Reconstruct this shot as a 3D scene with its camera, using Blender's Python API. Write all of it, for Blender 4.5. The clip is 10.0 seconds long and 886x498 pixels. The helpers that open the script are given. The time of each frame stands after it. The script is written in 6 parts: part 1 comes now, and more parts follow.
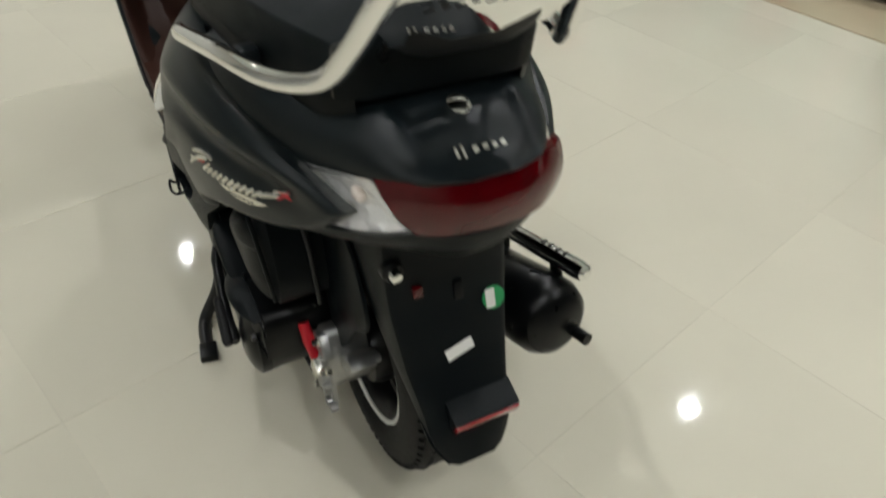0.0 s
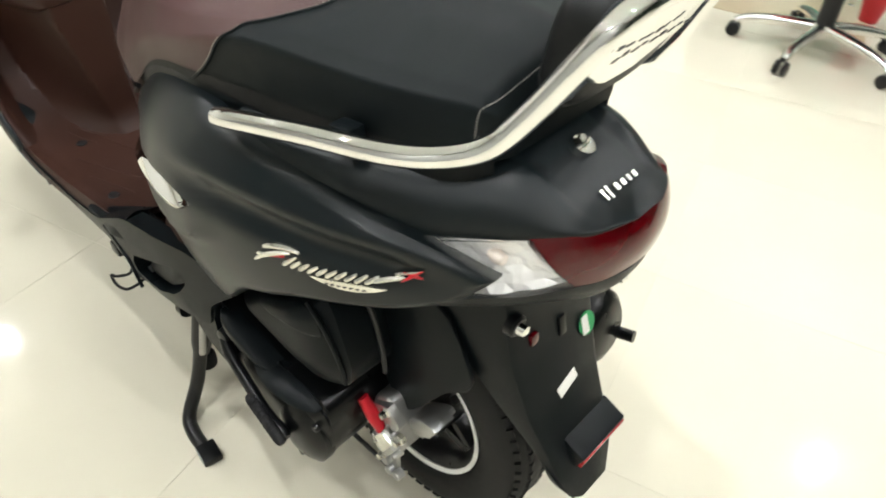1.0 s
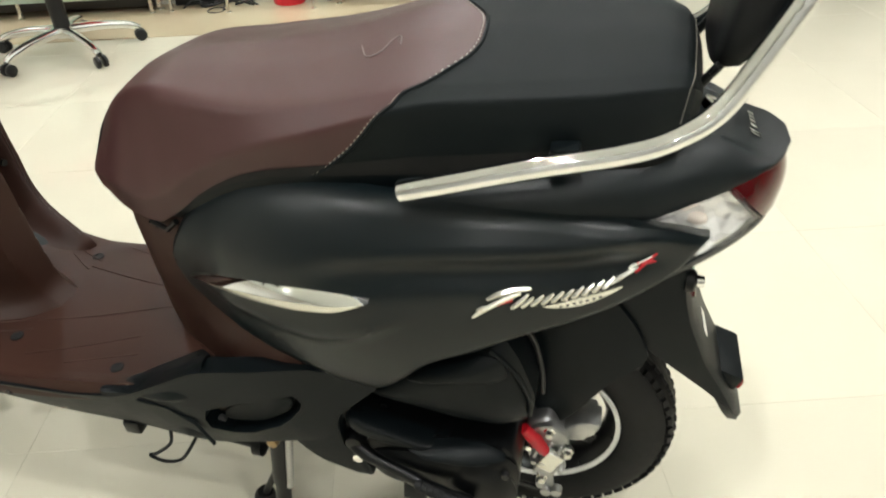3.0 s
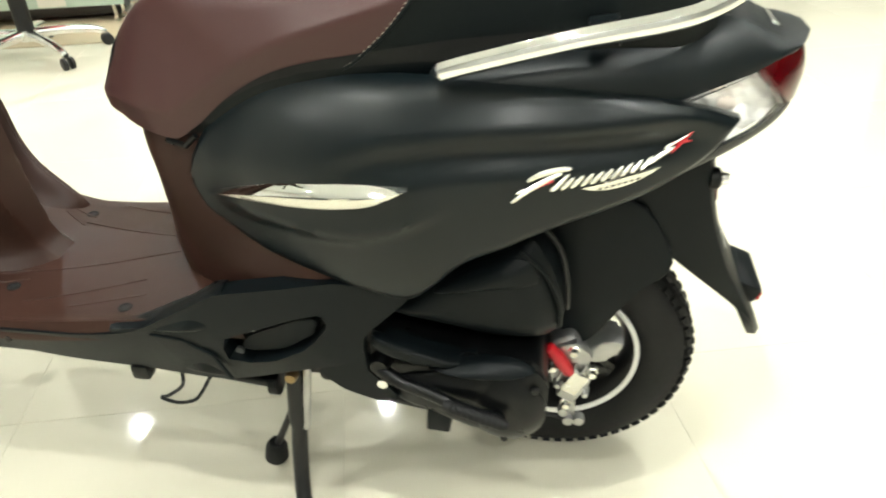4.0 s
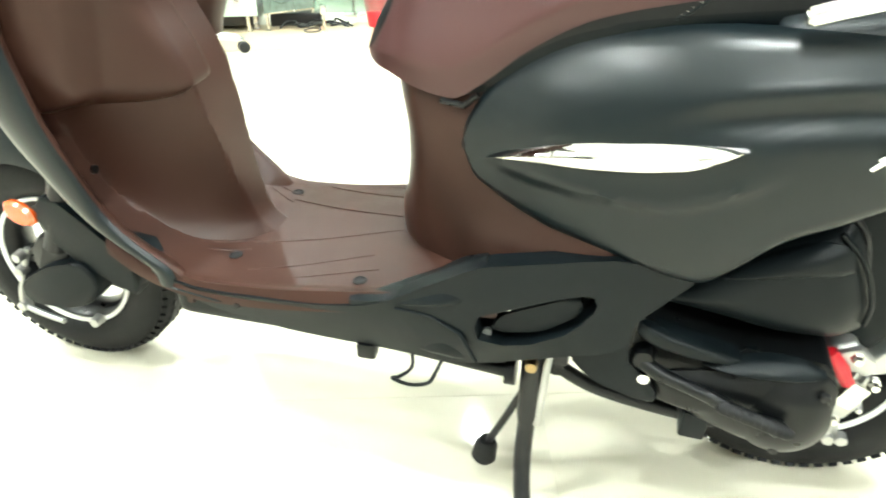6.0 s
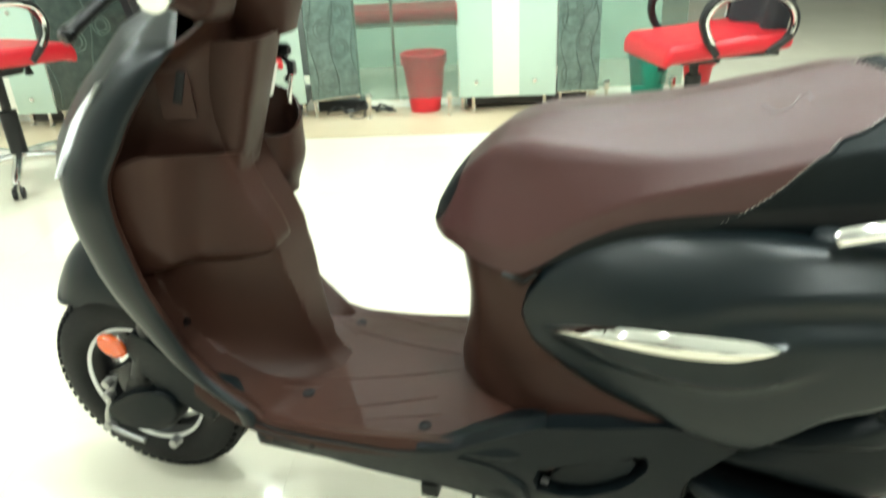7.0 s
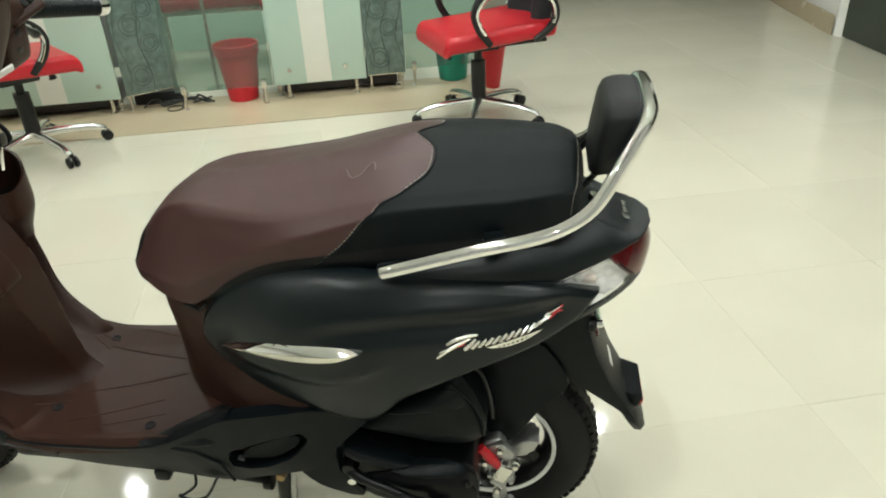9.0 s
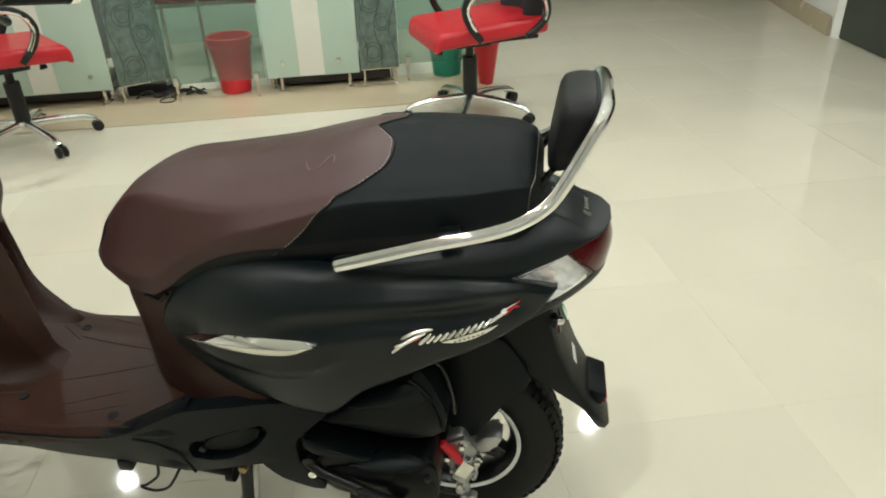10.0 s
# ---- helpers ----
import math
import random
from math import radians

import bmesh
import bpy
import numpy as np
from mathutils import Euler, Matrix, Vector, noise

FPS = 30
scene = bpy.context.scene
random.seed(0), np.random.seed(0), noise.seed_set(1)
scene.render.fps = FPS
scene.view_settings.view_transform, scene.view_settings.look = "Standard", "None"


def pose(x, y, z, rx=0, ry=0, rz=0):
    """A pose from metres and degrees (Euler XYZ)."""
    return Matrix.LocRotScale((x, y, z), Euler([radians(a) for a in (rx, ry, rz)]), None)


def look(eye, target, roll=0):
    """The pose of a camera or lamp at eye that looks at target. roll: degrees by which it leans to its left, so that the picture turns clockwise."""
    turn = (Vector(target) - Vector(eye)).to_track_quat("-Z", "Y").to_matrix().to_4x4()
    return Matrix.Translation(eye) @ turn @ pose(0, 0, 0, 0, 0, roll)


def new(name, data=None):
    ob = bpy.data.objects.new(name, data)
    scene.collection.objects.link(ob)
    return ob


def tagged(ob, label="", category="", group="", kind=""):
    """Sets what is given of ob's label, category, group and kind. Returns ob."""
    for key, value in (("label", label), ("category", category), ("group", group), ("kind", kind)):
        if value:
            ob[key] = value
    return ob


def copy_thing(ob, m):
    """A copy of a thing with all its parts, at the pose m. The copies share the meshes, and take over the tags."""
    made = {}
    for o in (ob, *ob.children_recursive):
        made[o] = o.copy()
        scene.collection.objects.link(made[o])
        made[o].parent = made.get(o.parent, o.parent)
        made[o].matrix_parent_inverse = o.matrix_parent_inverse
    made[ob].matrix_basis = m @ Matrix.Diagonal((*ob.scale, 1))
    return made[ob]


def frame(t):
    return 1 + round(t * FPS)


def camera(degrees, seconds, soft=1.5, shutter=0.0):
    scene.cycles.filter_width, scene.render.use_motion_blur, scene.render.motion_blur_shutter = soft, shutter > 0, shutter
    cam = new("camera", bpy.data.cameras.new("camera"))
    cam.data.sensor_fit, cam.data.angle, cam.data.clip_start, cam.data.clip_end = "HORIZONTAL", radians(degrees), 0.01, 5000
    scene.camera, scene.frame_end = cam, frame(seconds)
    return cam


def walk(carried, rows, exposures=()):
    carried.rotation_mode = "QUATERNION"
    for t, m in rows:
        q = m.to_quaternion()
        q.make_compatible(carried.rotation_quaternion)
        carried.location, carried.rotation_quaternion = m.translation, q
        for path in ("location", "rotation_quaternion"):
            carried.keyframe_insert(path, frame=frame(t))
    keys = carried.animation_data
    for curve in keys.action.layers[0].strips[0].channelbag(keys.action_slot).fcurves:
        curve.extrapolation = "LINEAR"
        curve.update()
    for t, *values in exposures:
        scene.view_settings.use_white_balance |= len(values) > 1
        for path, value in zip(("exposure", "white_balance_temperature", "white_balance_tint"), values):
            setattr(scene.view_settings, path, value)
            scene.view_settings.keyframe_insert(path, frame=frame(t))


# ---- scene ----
cam = camera(63.0, 10.0, soft=1.9, shutter=0.5)
PATH = [
    (0, (0.744, -0.37, 1.112), (-0.567, 0.428, -0.17), 6.0),
    (0.2, (0.685, -0.405, 1.13), (-0.59, 0.463, -0.143), 7.8),
    (0.5, (0.618, -0.436, 1.106), (-0.598, 0.511, -0.169), 7.5),
    (0.7, (0.566, -0.498, 1.125), (-0.576, 0.559, -0.132), 6.0),
    (1, (0.481, -0.593, 1.111), (-0.508, 0.611, -0.143), 5.3),
    (1.2, (0.43, -0.611, 1.122), (-0.486, 0.632, -0.149), 6.0),
    (1.5, (0.357, -0.609, 1.111), (-0.524, 0.727, -0.088), 3.0),
    (1.7, (0.308, -0.604, 1.116), (-0.57, 0.714, -0.105), -0.7),
    (2, (0.249, -0.615, 1.107), (-0.539, 0.732, -0.144), -1.4),
    (2.3, (0.182, -0.66, 1.1), (-0.44, 0.775, -0.147), 0.3),
    (2.5, (0.128, -0.715, 1.107), (-0.417, 0.775, -0.112), -1.5),
    (2.7, (0.085, -0.772, 1.101), (-0.387, 0.787, -0.059), -2.6),
    (3.8, (0.036, -0.941, 1.007), (-0.27, 0.703, -0.09), -1.1),
    (4, (-0.009, -0.939, 0.963), (-0.307, 0.728, -0.1), -2.0),
    (4.2, (-0.038, -0.917, 0.941), (-0.334, 0.768, -0.095), -2.5),
    (4.5, (-0.077, -0.91, 0.911), (-0.364, 0.789, -0.104), -2.7),
    (4.7, (-0.101, -0.924, 0.878), (-0.355, 0.797, -0.109), -1.6),
    (5, (-0.135, -0.912, 0.861), (-0.425, 0.782, -0.162), -1.9),
    (5.5, (-0.198, -0.942, 0.867), (-0.587, 0.744, -0.135), -1.7),
    (5.7, (-0.23, -0.957, 0.868), (-0.66, 0.727, -0.121), -1.3),
    (6.8, (-0.324, -0.985, 0.983), (-0.887, 0.704, 0.073), -3.0),
    (7, (-0.3, -0.994, 1.047), (-0.88, 0.722, 0.197), -2.8),
    (7.2, (-0.263, -1.015, 1.088), (-0.852, 0.725, 0.296), -1.0),
    (7.5, (-0.213, -1.048, 1.192), (-0.753, 0.67, 0.322), -2.0),
    (7.7, (-0.164, -1.078, 1.227), (-0.639, 0.666, 0.371), -1.7),
    (8, (-0.095, -1.102, 1.256), (-0.408, 0.655, 0.352), -0.4),
    (8.3, (-0.028, -1.115, 1.245), (-0.251, 0.658, 0.346), -1.0),
    (8.5, (0.009, -1.119, 1.263), (-0.217, 0.647, 0.353), -2.1),
    (9, (0.096, -1.111, 1.261), (-0.173, 0.616, 0.288), -3.0),
    (9.5, (0.142, -1.106, 1.257), (-0.133, 0.617, 0.28), -2.3),
    (10, (0.162, -1.1, 1.253), (-0.112, 0.622, 0.272), -2.2),
]
EXPOSURES = [(0, -1.1, 6550, 18), (0.5, -0.64, 6550, 18), (1, -0.06, 6600, 18), (1.5, 0.07, 6620, 18), (1.7, -0.55, 6660, 18), (2, -0.26, 6700, 19), (2.5, -0.26, 6750, 18), (4, 0.38, 6850, 12), (4.5, 0.85, 6600, 9), (5, 1.56, 6450, 7),
             (5.7, 1.6, 6450, 8), (7, 0.45, 6450, 3), (7.5, -0.16, 6400, 2), (8, -0.05, 6450, 3), (8.5, 0.05, 6500, 5), (9, -0.55, 6650, 10), (9.5, -0.64, 6750, 11), (10, -0.68, 6800, 12)]
walk(cam, [(t, look(eye, target, roll)) for t, eye, target, roll in PATH], EXPOSURES)

# ---- light ----
world = bpy.data.worlds.new("world")
scene.world = world
world.use_nodes = True
world.node_tree.nodes["Background"].inputs[0].default_value = (1.0, 0.98, 0.92, 1)
world.node_tree.nodes["Background"].inputs[1].default_value = 0.05
LAMP = 2700.0          # brightness of the ceiling lamps' diffusers
LAMP_COLOUR = (0.925, 1.0, 0.975)


# ---- materials ----
def mat(name, colour, rough=0.5, metal=0.0, var=0.12, scale=6.0, bump=0.0, bscale=250.0, coat=0.0, spec=0.5, trans=0.0, ior=1.45, rvar=0.08, spread=0.0):
    m = bpy.data.materials.new(name)
    m.use_nodes = True
    nt = m.node_tree
    b = nt.nodes["Principled BSDF"]
    b.inputs["Metallic"].default_value = metal
    b.inputs["Specular IOR Level"].default_value = spec
    b.inputs["Coat Weight"].default_value = coat
    b.inputs["Coat Roughness"].default_value = 0.06
    b.inputs["Transmission Weight"].default_value = trans
    b.inputs["IOR"].default_value = ior
    tc = nt.nodes.new("ShaderNodeTexCoord")
    n1 = nt.nodes.new("ShaderNodeTexNoise")
    n1.inputs["Scale"].default_value, n1.inputs["Detail"].default_value = scale, 6.0
    nt.links.new(tc.outputs["Object"], n1.inputs["Vector"])
    mix = nt.nodes.new("ShaderNodeMix")
    mix.data_type = "RGBA"
    lo = [max(0.0, c * (1 - var)) for c in colour] + [1]
    hi = [min(1.0, c * (1 + var)) for c in colour] + [1]
    mix.inputs[6].default_value, mix.inputs[7].default_value = lo, hi
    if spread:
        info = nt.nodes.new("ShaderNodeObjectInfo")
        add = nt.nodes.new("ShaderNodeMath")
        add.operation = "MULTIPLY_ADD"
        nt.links.new(info.outputs["Random"], add.inputs[0])
        add.inputs[1].default_value = spread
        nt.links.new(n1.outputs["Fac"], add.inputs[2])
        nt.links.new(add.outputs[0], mix.inputs[0])
    else:
        nt.links.new(n1.outputs["Fac"], mix.inputs[0])
    nt.links.new(mix.outputs[2], b.inputs["Base Color"])
    n2 = nt.nodes.new("ShaderNodeTexNoise")
    n2.inputs["Scale"].default_value, n2.inputs["Detail"].default_value = scale * 3.3, 5.0
    nt.links.new(tc.outputs["Object"], n2.inputs["Vector"])
    rr = nt.nodes.new("ShaderNodeMapRange")
    rr.inputs[3].default_value, rr.inputs[4].default_value = max(0.0, rough - rvar), min(1.0, rough + rvar)
    nt.links.new(n2.outputs["Fac"], rr.inputs[0])
    nt.links.new(rr.outputs[0], b.inputs["Roughness"])
    if bump:
        n3 = nt.nodes.new("ShaderNodeTexNoise")
        n3.inputs["Scale"].default_value, n3.inputs["Detail"].default_value = bscale, 3.0
        nt.links.new(tc.outputs["Object"], n3.inputs["Vector"])
        bp = nt.nodes.new("ShaderNodeBump")
        bp.inputs["Strength"].default_value, bp.inputs["Distance"].default_value = bump, 0.002
        nt.links.new(n3.outputs["Fac"], bp.inputs["Height"])
        nt.links.new(bp.outputs["Normal"], b.inputs["Normal"])
    return m


def glow(name, colour, strength):
    m = bpy.data.materials.new(name)
    m.use_nodes = True
    b = m.node_tree.nodes["Principled BSDF"]
    b.inputs["Base Color"].default_value = (0.9, 0.9, 0.9, 1)
    b.inputs["Emission Color"].default_value = (*colour, 1)
    b.inputs["Emission Strength"].default_value = strength
    return m


BLACK_PAINT = mat("matt_black_paint", (0.0026, 0.0054, 0.0066), 0.33, spec=0.36, var=0.06, scale=5, bump=0.02, bscale=900, rvar=0.04)
BLACK_PLASTIC = mat("grained_black_plastic", (0.0025, 0.0044, 0.0054), 0.42, spec=0.19, var=0.15, scale=9, bump=0.12, bscale=1500, rvar=0.06)
TAIL_PLASTIC = mat("charcoal_plastic", (0.0036, 0.0068, 0.0082), 0.44, spec=0.34, var=0.10, scale=7, bump=0.06, bscale=1300, rvar=0.05)
GLOSS_BLACK = mat("gloss_black_paint", (0.0024, 0.0028, 0.0031), 0.30, spec=0.30, var=0.2, scale=10, rvar=0.08)
BROWN_PLASTIC = mat("brown_plastic", (0.0340, 0.0144, 0.0100), 0.42, spec=0.24, var=0.12, scale=8, bump=0.10, bscale=1400, rvar=0.06)
BROWN_VINYL = mat("maroon_brown_vinyl", (0.054, 0.0205, 0.0195), 0.40, spec=0.44, var=0.12, scale=6, bump=0.25, bscale=900, rvar=0.06)
BLACK_VINYL = mat("black_seat_vinyl", (0.0027, 0.0052, 0.0060), 0.55, spec=0.19, var=0.15, scale=8, bump=0.35, bscale=1100, rvar=0.06)
PAD_VINYL = mat("black_pad_vinyl", (0.0045, 0.0050, 0.0054), 0.50, spec=0.3, var=0.12, scale=9, bump=0.2, bscale=900)
THREAD = mat("pale_thread", (0.42, 0.39, 0.34), 0.8)
SWIRL_THREAD = mat("mauve_thread", (0.20, 0.165, 0.16), 0.7)
CHROME = mat("chrome", (0.88, 0.88, 0.87), 0.035, 1.0, var=0.03, scale=4, rvar=0.02)
SATIN = mat("satin_silver", (0.76, 0.75, 0.70), 0.25, 1.0, var=0.05, scale=12)
ALLOY = mat("cast_aluminium", (0.42, 0.42, 0.41), 0.40, 0.9, var=0.25, scale=35, bump=0.3, bscale=300)
STEEL_DARK = mat("dark_steel", (0.012, 0.012, 0.0125), 0.36, 0.3, var=0.3, scale=20, bump=0.1)
RUBBER = mat("tyre_rubber", (0.0065, 0.0065, 0.0068), 0.62, spec=0.3, var=0.3, scale=25, bump=0.2, bscale=500)
RIM_BLACK = mat("black_rim_paint", (0.006, 0.006, 0.0065), 0.30, var=0.2, scale=15)
WHITE_STRIPE = mat("white_rim_tape", (0.80, 0.80, 0.77), 0.35, var=0.04)
RED_PAINT = mat("red_plastic", (0.48, 0.010, 0.020), 0.35, var=0.1)
RED_REFLECTOR = mat("red_reflector", (0.30, 0.008, 0.012), 0.25, var=0.2, scale=60, coat=0.6)
RED_LENS = mat("red_lens", (0.072, 0.0004, 0.0022), 0.035, var=0.45, scale=22, spec=0.45, coat=0.4, rvar=0.03)
AMBER = mat("amber_reflector", (0.75, 0.10, 0.01), 0.18, var=0.1, scale=40, coat=1.0)
CLEAR_LENS = mat("clear_lens", (0.99, 0.99, 0.98), 0.03, var=0.01, trans=0.97, ior=1.22, rvar=0.02)
REFLECTOR = mat("silvered_reflector", (0.93, 0.92, 0.90), 0.22, 0.35, var=0.04, scale=20)
LABEL_WHITE = mat("white_label", (0.80, 0.79, 0.74), 0.5, var=0.04)
LABEL_GREEN = mat("green_label", (0.02, 0.30, 0.10), 0.5, var=0.05)
BRONZE = mat("zinc_bronze", (0.35, 0.24, 0.12), 0.4, 0.8, var=0.2, scale=30)
PIVOT_CREAM = mat("cream_plastic", (0.55, 0.50, 0.38), 0.5)
TILE = mat("polished_beige_tile", (0.585, 0.550, 0.444), 0.055, var=0.07, scale=2.2, spec=0.5, rvar=0.03, spread=0.35)
GROUT = mat("tile_grout", (0.560, 0.525, 0.425), 0.5, var=0.15, scale=12)
BORDER_TILE = mat("beige_border_tile", (0.48, 0.395, 0.27), 0.16, var=0.10, scale=3, rvar=0.04)
WALL_PAINT = mat("white_wall_paint", (0.78, 0.77, 0.72), 0.6, var=0.03, scale=3, bump=0.05)
GREY_WALL = mat("grey_wall_paint", (0.36, 0.36, 0.34), 0.5, var=0.04, scale=3, bump=0.05)
SKIRTING = mat("beige_skirting_tile", (0.46, 0.38, 0.26), 0.25, var=0.1, scale=4)
CEILING_PAINT = mat("ceiling_paint", (0.84, 0.87, 0.88), 0.7, var=0.02)
FROSTED = mat("frosted_mint_glass", (0.50, 0.64, 0.55), 0.16, var=0.05, scale=2, spec=0.6)
FROSTED_WHITE = mat("white_film", (0.80, 0.80, 0.72), 0.22, var=0.03)
CLEAR_GLASS = mat("clear_glass", (0.50, 0.60, 0.54), 0.04, var=0.02, trans=0.92, ior=1.12, rvar=0.01)
PATTERN_GLASS = mat("etched_green_glass", (0.135, 0.190, 0.165), 0.2, var=0.60, scale=26, spec=0.6)
PATTERN_DARK = mat("etched_dark_green_glass", (0.034, 0.050, 0.043), 0.2, var=0.75, scale=24, spec=0.6)
PATTERN_LINE = mat("dark_green_etching", (0.070, 0.102, 0.088), 0.3, var=0.5, scale=30)
DARK_GLASS = mat("dark_green_glass", (0.035, 0.045, 0.035), 0.06, var=0.3, scale=1.5, spec=0.6)
# Darker copy of RED_SEAT: dimming by the glass screen is put into the colour.
BENCH_RED = mat("glass_dimmed_red_upholstery", (0.30, 0.018, 0.022), 0.5, var=0.1, scale=7)
# Opaque white puts the bright reflection in the clear front lenses into the colour.
LENS_WHITE = mat("whitened_clear_lens", (0.80, 0.82, 0.82), 0.10, var=0.04)
POLISHED = mat("polished_steel", (0.86, 0.86, 0.84), 0.20, 1.0, var=0.04, scale=9)
BULB = mat("clear_bulb_glass", (0.80, 0.70, 0.62), 0.12, var=0.05)
RED_SEAT = mat("red_leatherette", (0.52, 0.016, 0.026), 0.36, var=0.08, scale=9, bump=0.15, bscale=500)
CHAIR_PLASTIC = mat("black_chair_plastic", (0.008, 0.008, 0.0085), 0.4, var=0.15, scale=12)
MESH_BLACK = mat("black_mesh_fabric", (0.018, 0.020, 0.024), 0.75, var=0.3, scale=60, bump=0.5, bscale=700)
BUCKET_RED = mat("red_bucket_plastic", (0.58, 0.02, 0.03), 0.35, var=0.08)
BUCKET_TEAL = mat("teal_bucket_plastic", (0.01, 0.25, 0.17), 0.35, var=0.08)
CABLE = mat("black_cable", (0.012, 0.012, 0.012), 0.5)
DARK_WOOD = mat("dark_laminate", (0.035, 0.030, 0.030), 0.35, var=0.3, scale=8)
DESK_TOP = mat("desk_shade", (0.30, 0.33, 0.30), 0.4, var=0.1)
DIAL = mat("dial_face", (0.35, 0.42, 0.42), 0.3, var=0.15, scale=30)
LAMP_GLOW = glow("lamp_diffuser", LAMP_COLOUR, LAMP)


# ---- mesh helpers ----
def part(name, bm, material, parent=None, label="", sharp=38, smooth=True):
    """Links a bmesh as one mesh object under a thing or a part."""
    bmesh.ops.recalc_face_normals(bm, faces=bm.faces)
    for f in bm.faces:
        f.smooth = smooth
    limit = radians(sharp)
    for e in bm.edges:
        if len(e.link_faces) != 2 or e.calc_face_angle(0) > limit:
            e.smooth = False
    me = bpy.data.meshes.new(name)
    bm.to_mesh(me)
    bm.free()
    me.materials.append(material)
    ob = new(name, me)
    if parent is not None:
        ob.parent = parent
    if label:
        tagged(ob, label)
    return ob


def thing(name, label, category, m=None, group="", kind=""):
    ob = new(name)
    ob.empty_display_size = 0.05
    if m is not None:
        ob.matrix_world = m
    return tagged(ob, label, category, group, kind)


def curve(xs, ys):
    """A smooth function through points."""
    xs, ys = np.array(xs, float), np.array(ys, float)
    s = np.gradient(ys, xs)
    d = np.diff(ys) / np.diff(xs)
    for i in range(len(d)):
        if d[i] == 0:
            s[i] = s[i + 1] = 0
    for i in range(len(xs)):
        near = [d[k] for k in (i - 1, i) if 0 <= k < len(d)]
        if len(near) == 2 and near[0] * near[1] <= 0:
            s[i] = 0
        else:
            cap = 2.5 * min(abs(v) for v in near)
            s[i] = max(-cap, min(cap, s[i]))

    def f(x):
        x = min(max(x, xs[0]), xs[-1])
        i = min(max(int(np.searchsorted(xs, x)) - 1, 0), len(xs) - 2)
        h = xs[i + 1] - xs[i]
        t = (x - xs[i]) / h
        return float((2 * t**3 - 3 * t**2 + 1) * ys[i] + (t**3 - 2 * t**2 + t) * h * s[i] + (3 * t**2 - 2 * t**3) * ys[i + 1] + (t**3 - t**2) * h * s[i + 1])
    return f


def smooth_path(pts, n=8):
    """Catmull-Rom points through pts."""
    p = [Vector(q) for q in pts]
    out = []
    for i in range(len(p) - 1):
        a, b, c, d = p[max(i - 1, 0)], p[i], p[i + 1], p[min(i + 2, len(p) - 1)]
        for k in range(n):
            t = k / n
            out.append(0.5 * ((2 * b) + (c - a) * t + (2 * a - 5 * b + 4 * c - d) * t * t + (3 * b - a - 3 * c + d) * t**3))
    out.append(p[-1])
    return out


def sheet(bm, rows, wrap=False):
    """Quads over a grid of points; wrap joins each row's end to its start."""
    vs = [[bm.verts.new(p) for p in row] for row in rows]
    for a, b in zip(vs, vs[1:]):
        n = len(a)
        for i in range(n if wrap else n - 1):
            quad = (a[i], a[(i + 1) % n], b[(i + 1) % n], b[i])
            if len(set(quad)) == 4:
                bm.faces.new(quad)
    return vs


def solid(bm, rows, offset):
    """A sheet with thickness: its back lies at each point plus offset(point)."""
    a = sheet(bm, rows)
    b = sheet(bm, [[Vector(p) + Vector(offset(p)) for p in row] for row in rows])
    n, m = len(a), len(a[0])
    rim = [(0, j) for j in range(m)] + [(i, m - 1) for i in range(1, n)] + [(n - 1, j) for j in range(m - 2, -1, -1)] + [(i, 0) for i in range(n - 2, 0, -1)]
    for (i, j), (k, l) in zip(rim, rim[1:] + rim[:1]):
        bm.faces.new((a[i][j], a[k][l], b[k][l], b[i][j]))
    return bm


def tube(bm, pts, radius, segs=12, cap=True):
    """A round bar along points; radius is a number or a list."""
    pts = [Vector(p) for p in pts]
    rad = radius if isinstance(radius, (list, tuple)) else [radius] * len(pts)
    up = Vector((0.13, 0.27, 0.95))
    rows = []
    for i, p in enumerate(pts):
        way = (pts[min(i + 1, len(pts) - 1)] - pts[max(i - 1, 0)]).normalized()
        side = way.cross(up)
        if side.length < 0.05:
            side = way.cross(Vector((1, 0, 0)))
        side.normalize()
        up = side.cross(way).normalized()
        rows.append([p + rad[i] * (math.cos(a) * side + math.sin(a) * up) for a in (2 * math.pi * k / segs for k in range(segs))])
    vs = sheet(bm, rows, wrap=True)
    if cap:
        bm.faces.new(vs[0])
        bm.faces.new(vs[-1])
    return bm


def lathe(bm, profile, axis="z", centre=(0, 0, 0), segs=32, close=False):
    """Turns a profile of (radius, height) about an axis."""
    c = Vector(centre)
    rows = []
    for r, h in profile:
        row = []
        for k in range(segs):
            a = 2 * math.pi * k / segs
            u, v = r * math.cos(a), r * math.sin(a)
            row.append(c + Vector({"z": (u, v, h), "y": (u, h, v), "x": (h, u, v)}[axis]))
        rows.append(row)
    if close:
        rows.append(rows[0])
    vs = sheet(bm, rows, wrap=True)
    if not close:
        for row, (r, h) in ((vs[0], profile[0]), (vs[-1], profile[-1])):
            if r > 1e-5:
                bm.faces.new(row)
    bmesh.ops.remove_doubles(bm, verts=bm.verts, dist=1e-6)
    return bm


def block(bm, size, m=None, bevel=0.0, segs=2):
    """A box with rounded edges at the pose m."""
    made = bmesh.ops.create_cube(bm, size=1.0, matrix=(m or Matrix()) @ Matrix.Diagonal((*size, 1)))
    if bevel:
        edges = {e for v in made["verts"] for e in v.link_edges}
        bmesh.ops.bevel(bm, geom=list(edges), offset=bevel, segments=segs, affect="EDGES", profile=0.6)
    return bm


